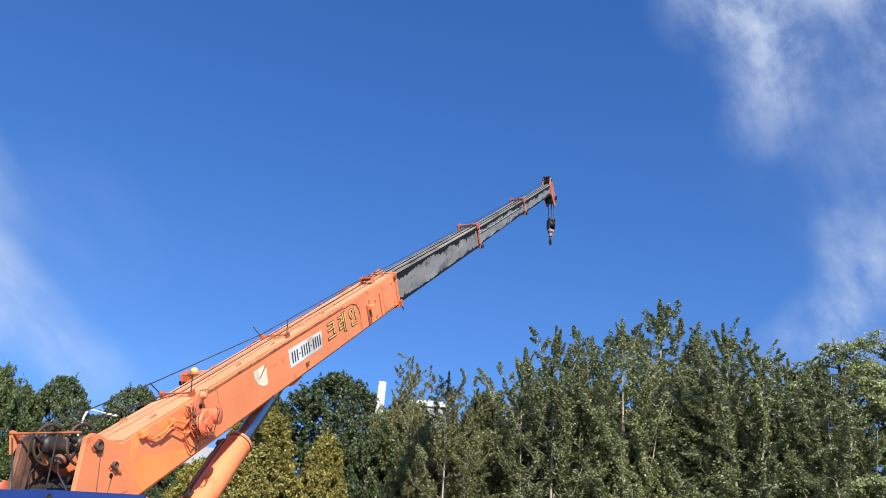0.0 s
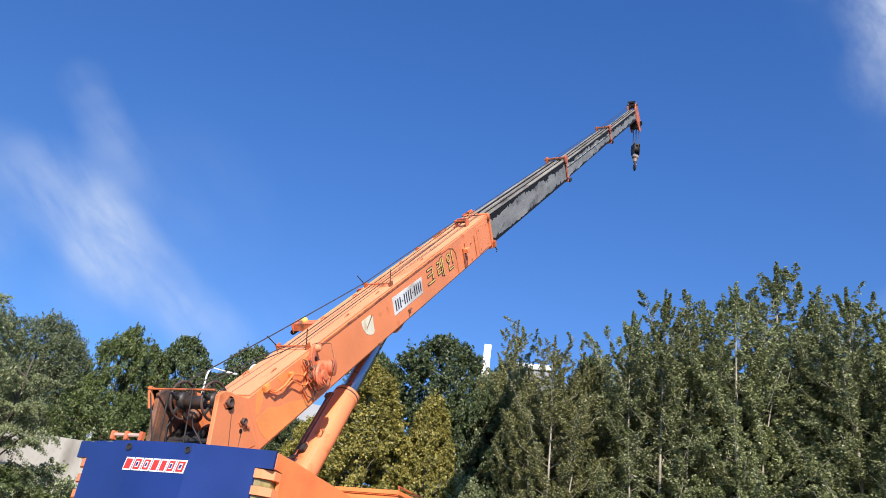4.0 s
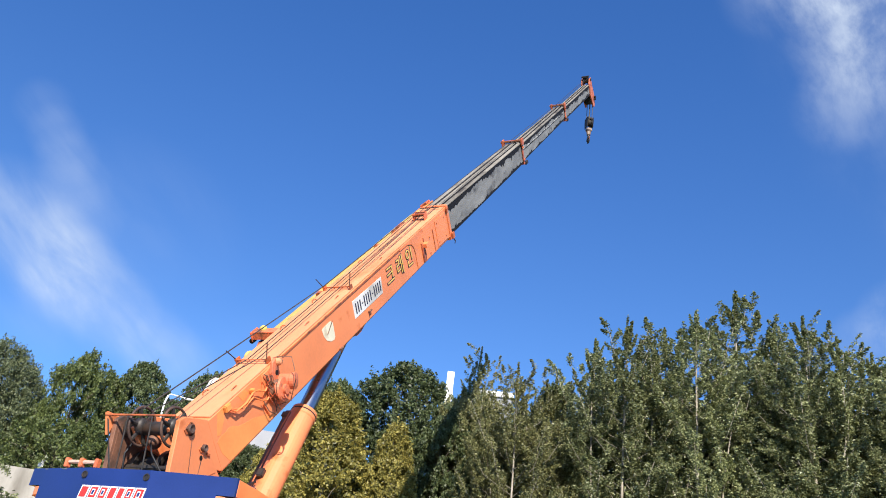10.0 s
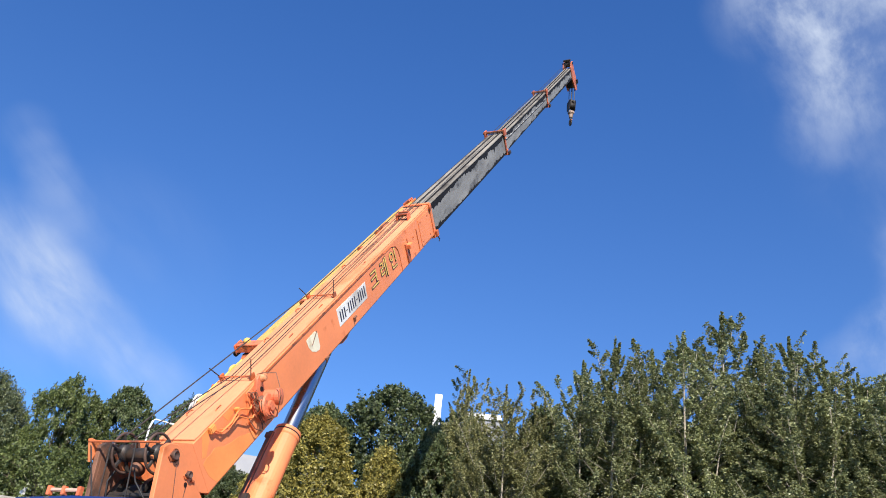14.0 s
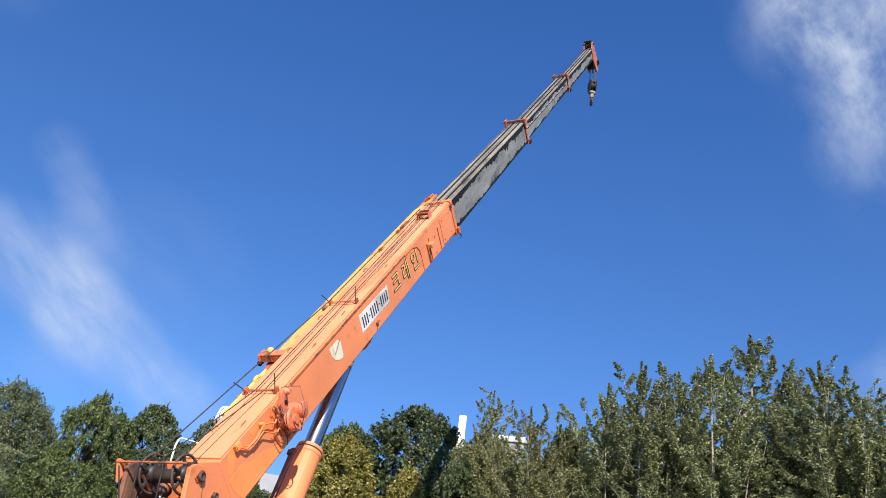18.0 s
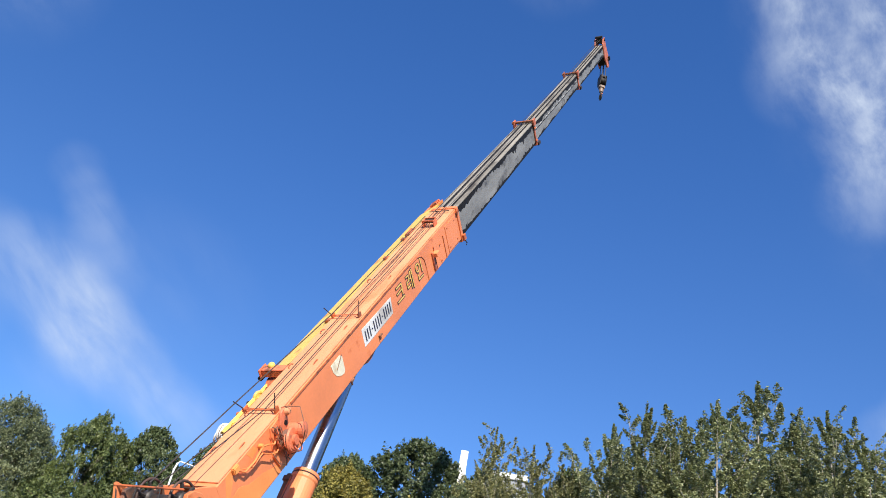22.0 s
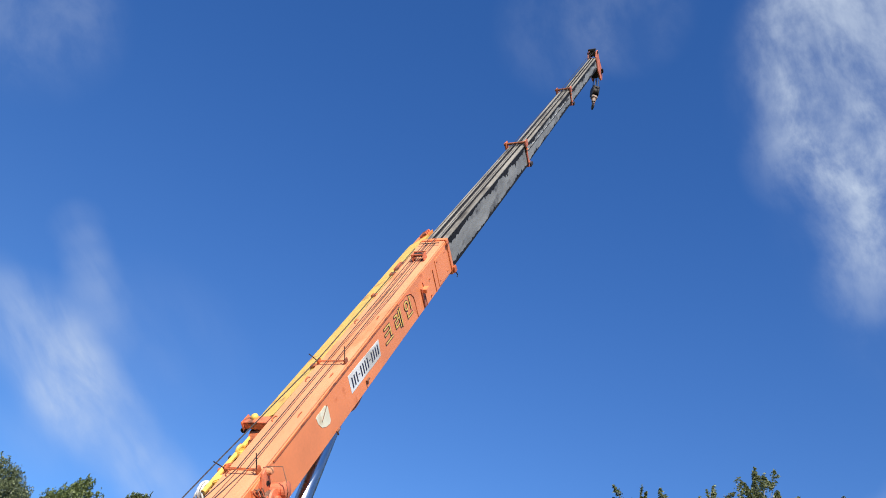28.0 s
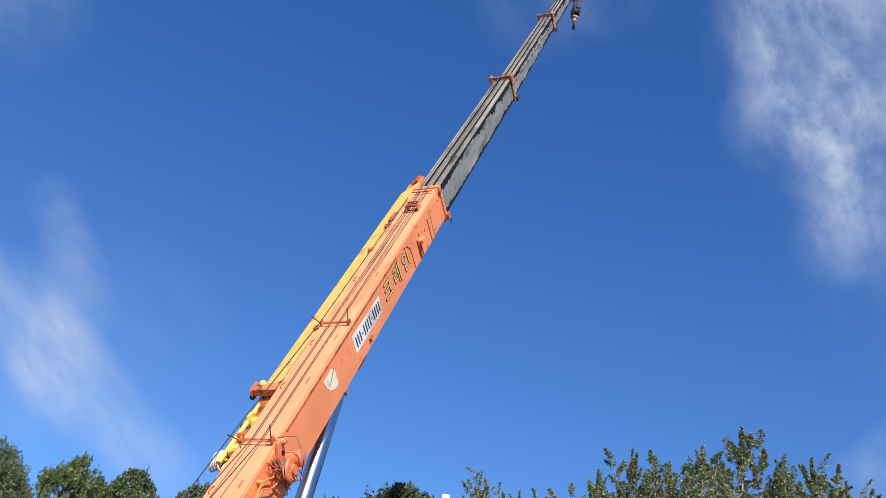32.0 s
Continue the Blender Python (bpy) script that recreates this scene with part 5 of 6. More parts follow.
    for y, lean in ((0.16, 0.02), (-0.13, 0.0)):
        part("upright_bar", made(tube, [(-2.57, y, 3.43), (-2.5, y + lean, 2.89)], 0.008, 8), DARK_STEEL, rail)
    part("brace_bar", made(tube, [(-2.56, 0.42, 3.42), (-2.5, 0.25, 2.89)], 0.008, 6), DARK_STEEL, rail)


turret()


# ---- the boom: u along it, y across, v upwards, from the foot pin ----
bm = bmesh.new()
W = 0.235
ol = [(-W + 0.012, -0.17), (W - 0.012, -0.17), (W, -0.182), (W, -0.765), (W - 0.03, -0.8), (-W + 0.03, -0.8), (-W, -0.765), (-W, -0.182)]
hull(bm, [(0.45, y, v) for y, v in ol], [(8.36, y, v) for y, v in ol])
for q in (-W + 0.002, W - 0.042):
    slab(bm, [(-0.1, 0.07), (0.2, 0.02), (0.47, -0.175), (0.47, -0.79), (0.35, -0.7), (-0.09, -0.12)], q, q + 0.04, 0.006)
boom = part("boom", bm, ORANGE, upper, "orange painted box boom of the crane")
boom.location = PIVOT - Vector((ROOT_X, 0, 0))


def on_boom(name, bm, mat, label="", smooth=False):
    return part(name, bm, mat, boom, label, smooth)


def boom_base():
    for ol in ([(0.62, -0.18), (0.74, -0.175), (0.7, -0.3), (0.58, -0.42), (0.52, -0.4)], [(0.5, -0.46), (0.58, -0.43), (0.66, -0.44), (0.74, -0.42), (0.82, -0.45), (0.9, -0.5), (1.02, -0.53), (1.18, -0.56), (1.3, -0.61), (1.44, -0.66), (1.58, -0.73), (1.6, -0.762), (0.62, -0.762), (0.53, -0.62)], [(1.02, -0.2), (1.16, -0.19), (1.22, -0.27), (1.08, -0.3)]):
        on_boom("touched_up_patch", made(slab, ol, -W - 0.002, -W), ORANGE_PATCH, "yellower touched-up paint")
    on_boom("end_plate", made(box, 0.43, 0.448, -W + 0.045, W - 0.045, -0.78, -0.19), DARK_STEEL)
    # head collar, seams and stiffeners
    on_boom("head_collar", several((box, 8.3, 8.4, -W - 0.02, -W, -0.83, -0.15, 0.006), (box, 8.3, 8.4, W, W + 0.02, -0.83, -0.15, 0.006), (box, 8.3, 8.4, -W, W, -0.835, -0.802, 0.006), (box, 8.3, 8.4, -W, W, -0.168, -0.14, 0.006)), ORANGE)
    on_boom("top_plate", made(box, 0.5, 8.28, -W + 0.006, W - 0.006, -0.169, -0.152, 0.003), ORANGE_TOP, "paler orange top plate")
    for sgn in (-1, 1):
        on_boom("top_edge_strip", made(box, 2.0, 5.9, sgn * W, sgn * (W + 0.012), -0.205, -0.182), ORANGE_WORN)
        on_boom("slide_pad_cover", made(box, 7.62, 8.18, sgn * W, sgn * (W + 0.01), -0.74, -0.24, 0.003), ORANGE)
        for u in (7.45, 6.95):
            on_boom("weld_strip", made(box, u, u + 0.018, sgn * W, sgn * (W + 0.012), -0.77, -0.34, 0.002), ORANGE_WORN)
        for u, v in ((7.7, -0.3), (7.7, -0.66), (8.1, -0.3), (8.1, -0.66), (7.25, -0.42), (7.2, -0.7)):
            on_boom("bolt", made(lathe, (u, sgn * (W + 0.008), v), (0, sgn, 0), [(0, 0.013), (0.014, 0.013)], 6), ORANGE_WORN)
    on_boom("arched_seam", made(tube, [(5.9, -W - 0.004, -0.22), (6.25, -W - 0.004, -0.225), (6.42, -W - 0.004, -0.28), (6.5, -W - 0.004, -0.38), (6.52, -W - 0.004, -0.5), (6.52, -W - 0.004, -0.76)], 0.007, 5), ORANGE_WORN)
    on_boom("side_step", made(box, 6.84, 6.99, -W - 0.1, -W, -0.49, -0.42, 0.006), ORANGE, "orange bracket on the boom's side")
    on_boom("step_gusset", made(slab, [(6.82, -0.74), (6.9, -0.74), (6.88, -0.4), (6.82, -0.4)], -W - 0.03, -W, 0.003), RED_PAINT)
    for q in ((8.32, 8.44, -W - 0.06, -W - 0.02, -0.82, -0.7, 0.008), (8.24, 8.34, -W - 0.05, -W - 0.02, -0.24, -0.18, 0.008)):
        on_boom("latch", made(box, *q), ORANGE_WORN)
    on_boom("hook_lug", made(tube, [(8.4, -W - 0.03, -0.82), (8.43, -W - 0.05, -0.9), (8.38, -W - 0.05, -0.92)], 0.012, 6), DARK_STEEL)
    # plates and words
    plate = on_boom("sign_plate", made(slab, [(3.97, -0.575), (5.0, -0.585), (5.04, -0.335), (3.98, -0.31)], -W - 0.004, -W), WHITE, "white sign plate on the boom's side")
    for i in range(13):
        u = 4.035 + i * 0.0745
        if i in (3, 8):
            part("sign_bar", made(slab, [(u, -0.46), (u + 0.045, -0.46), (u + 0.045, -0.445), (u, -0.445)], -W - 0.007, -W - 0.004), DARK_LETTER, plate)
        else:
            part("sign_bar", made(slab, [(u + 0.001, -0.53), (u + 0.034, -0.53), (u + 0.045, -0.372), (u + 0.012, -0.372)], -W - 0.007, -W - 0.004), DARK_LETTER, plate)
    f = Matrix.Translation((5.79, -W - 0.005, -0.455)) @ SIDE
    lettering("lettering", "크 레 인", 0.355, DARK_LETTER, boom, f, 0.009, label="black outlined lettering", wide=1.0)
    lettering("lettering", "크 레 인", 0.355, YELLOW_PALE, boom, f @ Matrix.Translation((0, 0, 0.004)), -0.003, label="yellow lettering", wide=1.0)
    on_boom("shield_plate", made(slab, [(3.278, -0.3), (3.334, -0.347), (3.316, -0.543), (3.279, -0.575), (3.187, -0.558), (3.09, -0.504), (3.033, -0.416), (3.018, -0.316), (3.05, -0.305)], -W - 0.004, -W), CREAM, "cream shield-shaped plate")
    on_boom("plate_wire", made(tube, [(3.124, -W - 0.012, -0.428), (3.317, -W - 0.012, -0.312)], 0.005, 5), RUST_AND_SHADE)
    for u, v in ((4.4, -0.66), (3.35, -0.77)):
        on_boom("side_hook", several((box, u, u + 0.09, -W - 0.035, -W, v, v + 0.022, 0.004), (box, u, u + 0.018, -W - 0.035, -W - 0.012, v - 0.04, v, 0.004)), RUST_AND_SHADE, "small rusty hook bracket")
    # hose reel on its bracket, with a wire guard round it
    reel = on_boom("hose_reel", made(slab, [(1.5, -0.2), (1.8, -0.17), (1.86, -0.24), (1.78, -0.5), (1.66, -0.66), (1.46, -0.7), (1.4, -0.52)], -W - 0.025, -W, 0.004), ORANGE, "orange hose reel on the boom's side")
    part("reel_drum", made(lathe, (1.62, -W - 0.03, -0.44), (0.1, -1, 0), [(0, 0.135), (0.02, 0.15), (0.03, 0.105), (0.12, 0.105), (0.13, 0.15), (0.15, 0.135), (0.155, 0.06), (0.19, 0.06)], 26), ORANGE_REEL, reel, "reddish orange drum")
    part("reel_winding", several(*[(ring, (1.62 + 0.002 * k, -W - 0.065 - 0.014 * k, -0.44), (0.1, -1, 0), 0.112, 0.009, 24, 5) for k in range(6)]), RUST_AND_SHADE, reel)
    part("reel_motor", made(lathe, (1.76, -W - 0.06, -0.4), (0.2, -1, -0.1), [(0, 0.085), (0.13, 0.085), (0.14, 0.1), (0.19, 0.1), (0.2, 0.06), (0.205, 0.02)], 20), ORANGE_REEL, reel, "reddish orange reel motor")
    part("reel_arm", made(slab, [(1.62, -0.42), (1.7, -0.36), (1.82, -0.16), (1.78, -0.1), (1.7, -0.12), (1.6, -0.28), (1.54, -0.4)], -W - 0.07, -W - 0.03, 0.01), ORANGE_REEL, reel)
    part("arm_knob", made(lathe, (1.8, -W - 0.02, -0.17), (0.1, -1, 0.1), [(0, 0.05), (0.05, 0.055), (0.09, 0.04), (0.1, 0.015)], 16), ORANGE_TOP, reel)
    part("arm_recess", made(lathe, (1.72, -W - 0.071, -0.27), (0, -1, 0), [(0, 0.03), (0.004, 0.03)], 14), GREASE, reel)
    part("valve", made(box, 1.52, 1.6, -W - 0.1, -W - 0.03, -0.33, -0.23, 0.012), RUST_AND_SHADE, reel)
    for q in range(7):
        a = q * 0.9
        part("hose", made(tube, [(1.5 + 0.045 * math.sin(a + 0.9 * k) + 0.01 * k, -W - 0.05 - 0.014 * ((q * 3 + k) % 7), -0.18 - 0.075 * k + 0.02 * math.sin(a * 1.7 + k)) for k in range(7)], 0.0065, 5), ORANGE_REEL if q % 3 else RUST_AND_SHADE, reel)
    for q in range(3):
        part("hose_loop", made(ring, (1.55 + 0.05 * q, -W - 0.14 - 0.03 * q, -0.4 - 0.06 * q), (0.3, -1, 0.2 * q), 0.075, 0.0075, 20, 5), ORANGE_REEL, reel)
    part("hanging_hose", made(tube, [(1.36, -W - 0.05, -0.42), (1.4, -W - 0.07, -0.6), (1.5, -W - 0.08, -0.7), (1.58, -W - 0.07, -0.6)], 0.007, 5), RUST_AND_SHADE, reel)
    for q in ([(1.8, -W - 0.01, -0.12), (1.8, -0.328, -0.1), (1.83, -0.483, -0.12), (1.75, -0.54, -0.22), (1.668, -0.578, -0.33), (1.62, -0.47, -0.58), (1.62, -W, -0.66)],):
        part("guard_frame", made(tube, q, 0.006, 5), RUST_AND_SHADE, reel)
    on_boom("hose", made(tube, [(0.78, -W - 0.03, -0.22), (0.86, -W - 0.05, -0.3), (1.05, -W - 0.06, -0.3), (1.25, -W - 0.05, -0.26), (1.34, -W - 0.05, -0.3), (1.43, -W - 0.06, -0.36), (1.52, -W - 0.06, -0.32)], 0.012, 6), ORANGE_CAB)
    on_boom("hose", made(tube, [(0.8, -W - 0.03, -0.23), (1.0, -W - 0.05, -0.34), (1.2, -W - 0.06, -0.31), (1.34, -W - 0.06, -0.43), (1.44, -W - 0.05, -0.48), (1.52, -W - 0.06, -0.44)], 0.009, 6), ORANGE_CAB)
    on_boom("hose_clamp", made(box, 0.72, 0.82, -W - 0.05, -W, -0.24, -0.16, 0.01), TOUCH_UP)
    on_boom("hose_clamp", made(box, 1.22, 1.27, -W - 0.06, -W, -0.28, -0.23, 0.006), TOUCH_UP)
    for u in (0.95, 1.65, 2.7, 3.6, 5.2):
        on_boom("lashing_eye", made(tube, [(u, W - 0.07, -0.152), (u + 0.03, W - 0.05, -0.13), (u + 0.09, W - 0.05, -0.13), (u + 0.12, W - 0.07, -0.152)], 0.007, 5), ORANGE_WORN)
        on_boom("lashing_eye", made(tube, [(u + 0.1, -W + 0.1, -0.152), (u + 0.13, -W + 0.09, -0.132), (u + 0.19, -W + 0.09, -0.132), (u + 0.22, -W + 0.1, -0.152)], 0.007, 5), ORANGE_WORN)
    # rope guides across the top
    for u in (1.72, 4.05):
        g = on_boom("rope_guide", several((tube, [(u, -W + 0.02, -0.1), (u, W - 0.0, -0.1)], 0.008, 6), (tube, [(u + 0.06, -W + 0.02, -0.13), (u + 0.06, W - 0.0, -0.13)], 0.008, 6)), ORANGE_WORN)
        for y in (-W, W - 0.05):
            part("guide_post", made(box, u - 0.015, u + 0.075, y + 0.012, y + 0.035, -0.152, -0.085, 0.004), ORANGE_WORN, g)
        part("guide_horn", made(tube, [(u, -W + 0.02, -0.09), (u + 0.06, -W + 0.0, 0.09)], 0.007, 5), DARK_STEEL, g)
        part("guide_horn", made(tube, [(u, W - 0.02, -0.09), (u - 0.08, W + 0.02, 0.06)], 0.007, 5), DARK_STEEL, g)
    fr = on_boom("roller_frame", several((box, 7.4, 7.56, -0.15, -0.138, -0.152, -0.03, 0.003), (box, 7.4, 7.56, 0.06, 0.072, -0.152, -0.03, 0.003), (box, 7.4, 7.425, -0.15, 0.072, -0.045, -0.02, 0.003), (box, 7.54, 7.56, -0.15, 0.072, -0.045, -0.02, 0.003)), RED_PAINT, "orange rope roller frame")
    part("roller", made(tube, [(7.48, -0.13, -0.06), (7.48, 0.04, -0.06)], 0.035, 12), DARK_STEEL, fr)
    on_boom("head_bar", made(tube, [(8.1, -W + 0.04, -0.11), (8.1, W - 0.04, -0.11)], 0.009, 6), DARK_STEEL)
    # ropes along the top
    for w0 in (-0.07, 0.06):
        on_boom("hoist_rope", made(tube, [(0.02, w0 - 0.03, 0.18), (1.72, w0, -0.1), (4.05, w0, -0.1), (7.48, w0, -0.075), (14.6, w0 * 0.8, -0.2), (20.8, w0 * 0.7, -0.3), (26.9, w0 * 0.6, -0.3)], 0.0065, 6), ROPE, "dark wire rope")
    on_boom("hoist_rope", made(tube, [(0.0, 0.1, 0.22), (1.7, 0.2, 0.06), (4.05, 0.2, -0.08), (7.9, 0.2, -0.11)], 0.0075, 6), ROPE, "dark wire rope")
    on_boom("grease_trace", made(tower, [(4.9, -0.07), (6.0, -0.088), (8.2, -0.092), (8.2, -0.062), (6.0, -0.062)], -0.152, -0.1485), RUST_AND_SHADE, "dark grease along the rope")
    on_boom("grease_trace", made(tower, [(4.6, 0.062), (5.8, 0.046), (8.2, 0.046), (8.2, 0.08), (5.8, 0.076)], -0.152, -0.1485), RUST_AND_SHADE, "dark grease along the rope")


boom_base()


def stowed_jib():
    """Yellow jib stowed along the far side of the boom."""
    j = on_boom("stowed_jib", made(hull, *[[(u, y, v) for y, v in ((0.25, -0.185), (0.68, -0.384), (0.68, -0.55), (0.25, -0.44))] for u in (2.94, 8.72)]), YELLOW_PALE, "faded yellow jib stowed along the boom")
    part("jib_head", made(hull, *[[(u, y, v) for y, v in ((0.262, -0.19), (0.6, -0.345), (0.6, -0.5), (0.262, -0.42))] for u in (8.724, 9.0)]), ORANGE_PATCH, j, "orange jib head")
    for k in range(3):
        part("head_pin", made(tube, [(8.8 + 0.08 * k, 0.32, -0.185), (8.8 + 0.08 * k, 0.46, -0.25)], 0.024, 8), RED_PAINT, j)
    for v in (-0.44, -0.56):
        part("jib_chord", made(tube, [(1.7, 0.62, v), (2.7, 0.58, v + 0.03), (3.0, 0.42, v + 0.1)], 0.032, 8), YELLOW_PALE, j)
    for k in range(4):
        part("jib_brace", made(tube, [(1.75 + k * 0.25, 0.61, -0.44), (1.88 + k * 0.25, 0.61, -0.56)], 0.02, 6), YELLOW_PALE, j)
    br = part("jib_bracket", several((box, 2.75, 2.772, 0.24, 0.65, -0.315, -0.225, 0.005), (box, 2.868, 2.89, 0.24, 0.65, -0.315, -0.225, 0.005), (box, 2.75, 2.89, 0.24, 0.65, -0.225, -0.207, 0.005)), ORANGE_REEL, j, "orange jib bracket")
    part("bracket_cap", made(box, 2.725, 2.915, 0.652, 0.676, -0.335, -0.197, 0.008), ORANGE_REEL, br)
    part("bracket_roller", made(tube, [(2.73, 0.68, -0.325), (2.89, 0.68, -0.325)], 0.035, 14), BLACK, br)
    part("bracket_stay", made(hull, *[[(2.76 - 0.22 * k, 0.3 + 0.1 * k, v), (2.88 - 0.22 * k, 0.3 + 0.1 * k, v), (2.88 - 0.22 * k, 0.6, v - 0.03), (2.76 - 0.22 * k, 0.6, v - 0.03)] for k, v in ((0, -0.32), (1, -0.44))]), ORANGE_WORN, br)
    part("jib_ball", made(lathe, (2.86, 0.54, -0.235), (0, 0, 1), [(0, 0.04), (0.025, 0.05), (0.06, 0.044), (0.075, 0.02)], 16), YELLOW_PALE, j, "yellow round cap", smooth=True)
    part("jib_sheave", several((ring, (2.46, 0.58, -0.42), (0.2, 1, 0.2), 0.06, 0.024, 20, 8), (lathe, (2.46, 0.55, -0.42), (0, 1, 0), [(0, 0.045), (0.07, 0.045)], 14)), YELLOW_PALE, j)
    # clevises, pins and lugs at the jib's foot
    for k in range(11):
        u, y, v = 1.92 + 0.08 * k, 0.53 + 0.04 * ((k * 7) % 3), -0.44 - 0.025 * ((k * 5) % 3)
        if k % 3 == 2:
            part("jib_pin", made(tube, [(u, y - 0.03, v + 0.02), (u + 0.015, y + 0.05, v + 0.03)], 0.03, 10), DARK_STEEL if k % 2 else ORANGE_WORN, j)
        else:
            bm = made(box, -0.05, 0.05, -0.05, 0.085, -0.05, 0.045, 0.014)
            bm.transform(Matrix.Translation((u, y, v)) @ Matrix.Rotation(0.5 * math.sin(k * 2.3), 4, "Y") @ Matrix.Rotation(0.6 * math.cos(k * 1.7), 4, "Z"))
            part("jib_lug", bm, (YELLOW_PALE, ORANGE_WORN, RUST_AND_SHADE)[k // 2 % 3], j)
    for u in (4.04, 6.2, 7.0):
        part("jib_lug", made(box, u, u + 0.09, 0.24, 0.36, -0.23, -0.18, 0.008), ORANGE_WORN, j)
    part("jib_hinge", made(box, 7.2, 7.5, 0.24, 0.36, -0.23, -0.175, 0.01), ORANGE_WORN, j)
    # coiled white rope at the jib's foot
    coil = part("rope_coil", made(ring, (1.8, 0.68, -0.51), (0.1, 1, 0.2), 0.095, 0.016, 24, 6), WHITE, j, "coil of white rope", smooth=True)
    for k in range(9):
        part("rope_turn", made(ring, (1.8 + 0.03 * math.sin(k * 2.1), 0.64 + 0.012 * k, -0.51 + 0.025 * math.cos(k * 1.3)), (0.5 * math.sin(k * 1.9), 1, 0.5 * math.cos(k * 2.3)), 0.065 + 0.02 * (k % 3), 0.013, 22, 6), WHITE, coil, smooth=True)


stowed_jib()


def inner_sections():
    secs = [("second_section", 8.3, 14.72, -0.785, -0.205, -0.835, -0.31, 0.19), ("third_section", 14.5, 20.95, -0.82, -0.365, -0.83, -0.43, 0.155), ("fly_section", 20.7, 26.5, -0.87, -0.49, -0.91, -0.52, 0.13)]
    for name, u0, u1, b0, t0, b1, t1, w in secs:
        def top(u):
            return t0 + (t1 - t0) * (u - u0) / (u1 - u0)

        def low(u):
            return b0 + (b1 - b0) * (u - u0) / (u1 - u0)

        def bar(bm, y0, y1, f0, f1, a=u0 + 0.05, b=u1):
            hull(bm, [(a, y0, f0(a)), (a, y1, f0(a)), (a, y1, f1(a)), (a, y0, f1(a))], [(b, y0, f0(b)), (b, y1, f0(b)), (b, y1, f1(b)), (b, y0, f1(b))])

        s = on_boom(name, made(bar, -w, w, low, top, u0, u1), STEEL, "weathered grey steel boom section")
        part("top_plate", made(bar, -w - 0.012, w + 0.012, top, lambda u: top(u) + 0.018), STEEL_TOP, s)
        for k in (-1, 1):
            part("rope_track", made(bar, k * w * 0.42 - 0.026, k * w * 0.42 + 0.026, lambda u: top(u) + 0.018, lambda u: top(u) + 0.021), GREASE, s)
        # grease along both edges of each side, ragged where it has run
        for sgn in (-1, 1):
            y = sgn * (w + 0.002)
            for edge, name2, deep in ((top, "grease_run", -0.135), (low, "grease_band", 0.075)):
                bm = bmesh.new()
                u, pts = u0 + 0.1, []
                while u < u1 - 0.02:
                    k = deep * (0.75 + 0.7 * noise.noise((u * 1.3, sgn * 3.0, w * 9 + deep))) * rng.uniform(0.72, 1.18) * (1.6 if rng.uniform() < 0.14 else 1.0)
                    pts.append((u, edge(u) + k))
                    u += rng.uniform(0.025, 0.1)
                pts.append((u1, edge(u1) + deep))
                for (a, b), (c2, d) in zip(pts, pts[1:]):
                    bm.faces.new([bm.verts.new(q) for q in ((a, y, edge(a)), (c2, y, edge(c2)), (c2, y, d), (a, y, b))])
                part(name2, bm, GREASE, s)
    for u, v0, v1, w in ((14.62, -0.87, -0.3, 0.2), (20.85, -0.9, -0.42, 0.165)):
        c = on_boom("section_collar", several((box, u, u + 0.1, -w - 0.025, -w, v0, v1, 0.008), (box, u, u + 0.1, w, w + 0.025, v0, v1, 0.008), (box, u, u + 0.1, -w, w, v0, v0 + 0.03, 0.006)), RED_PAINT, "red-orange section collar")
        part("cross_roller", made(tube, [(u + 0.06, -w - 0.02, v1 + 0.06), (u + 0.06, w + 0.14, v1 + 0.06)], 0.034, 12), RUST_AND_SHADE, c)
        part("rope_guard", made(tube, [(u - 0.03, -w - 0.04, v1 + 0.1), (u - 0.03, w + 0.1, v1 + 0.1)], 0.012, 8), ORANGE_WORN, c)
        for v in (v0 + 0.12, v1 - 0.12):
            part("collar_rib", made(box, u - 0.02, u + 0.12, -w - 0.045, -w - 0.025, v - 0.02, v + 0.02, 0.005), ORANGE_WORN, c)
        for y in (-w - 0.05, w + 0.06):
            part("roller_bracket", made(box, u - 0.05, u + 0.16, y, y + 0.04, v1 - 0.06, v1 + 0.12, 0.008), RED_PAINT, c)
        part("foot_lug", made(box, u + 0.1, u + 0.3, -w - 0.06, -w, v0 - 0.03, v0 + 0.06, 0.01), DARK_STEEL, c)


inner_sections()


def paint_flecks():
    """A greasy seam along the third section with streaks of old white paint above it."""
    for k in range(11):
        u = 15.0 + 0.5 * k + 0.12 * math.sin(k * 4.1)
        v = -0.53 - 0.012 * k * 0.5
        d = 0.16 + 0.26 * abs(math.sin(k * 1.9))
        on_boom("paint_fleck", made(slab, [(u, v), (u + d, v - 0.008), (u + d * 0.86, v + 0.012), (u + d * 0.5, v + 0.02 + 0.008 * math.sin(k)), (u + 0.02, v + 0.012)], -0.161, -0.1575), FLECK)
    on_boom("grease_seam", made(hull, *[[(u, y, v) for y, v in ((-0.16, w - 0.028), (-0.156, w - 0.028), (-0.156, w - 0.006), (-0.16, w - 0.006))] for u, w in ((14.8, -0.528), (20.7, -0.592))]), GREASE)


paint_flecks()


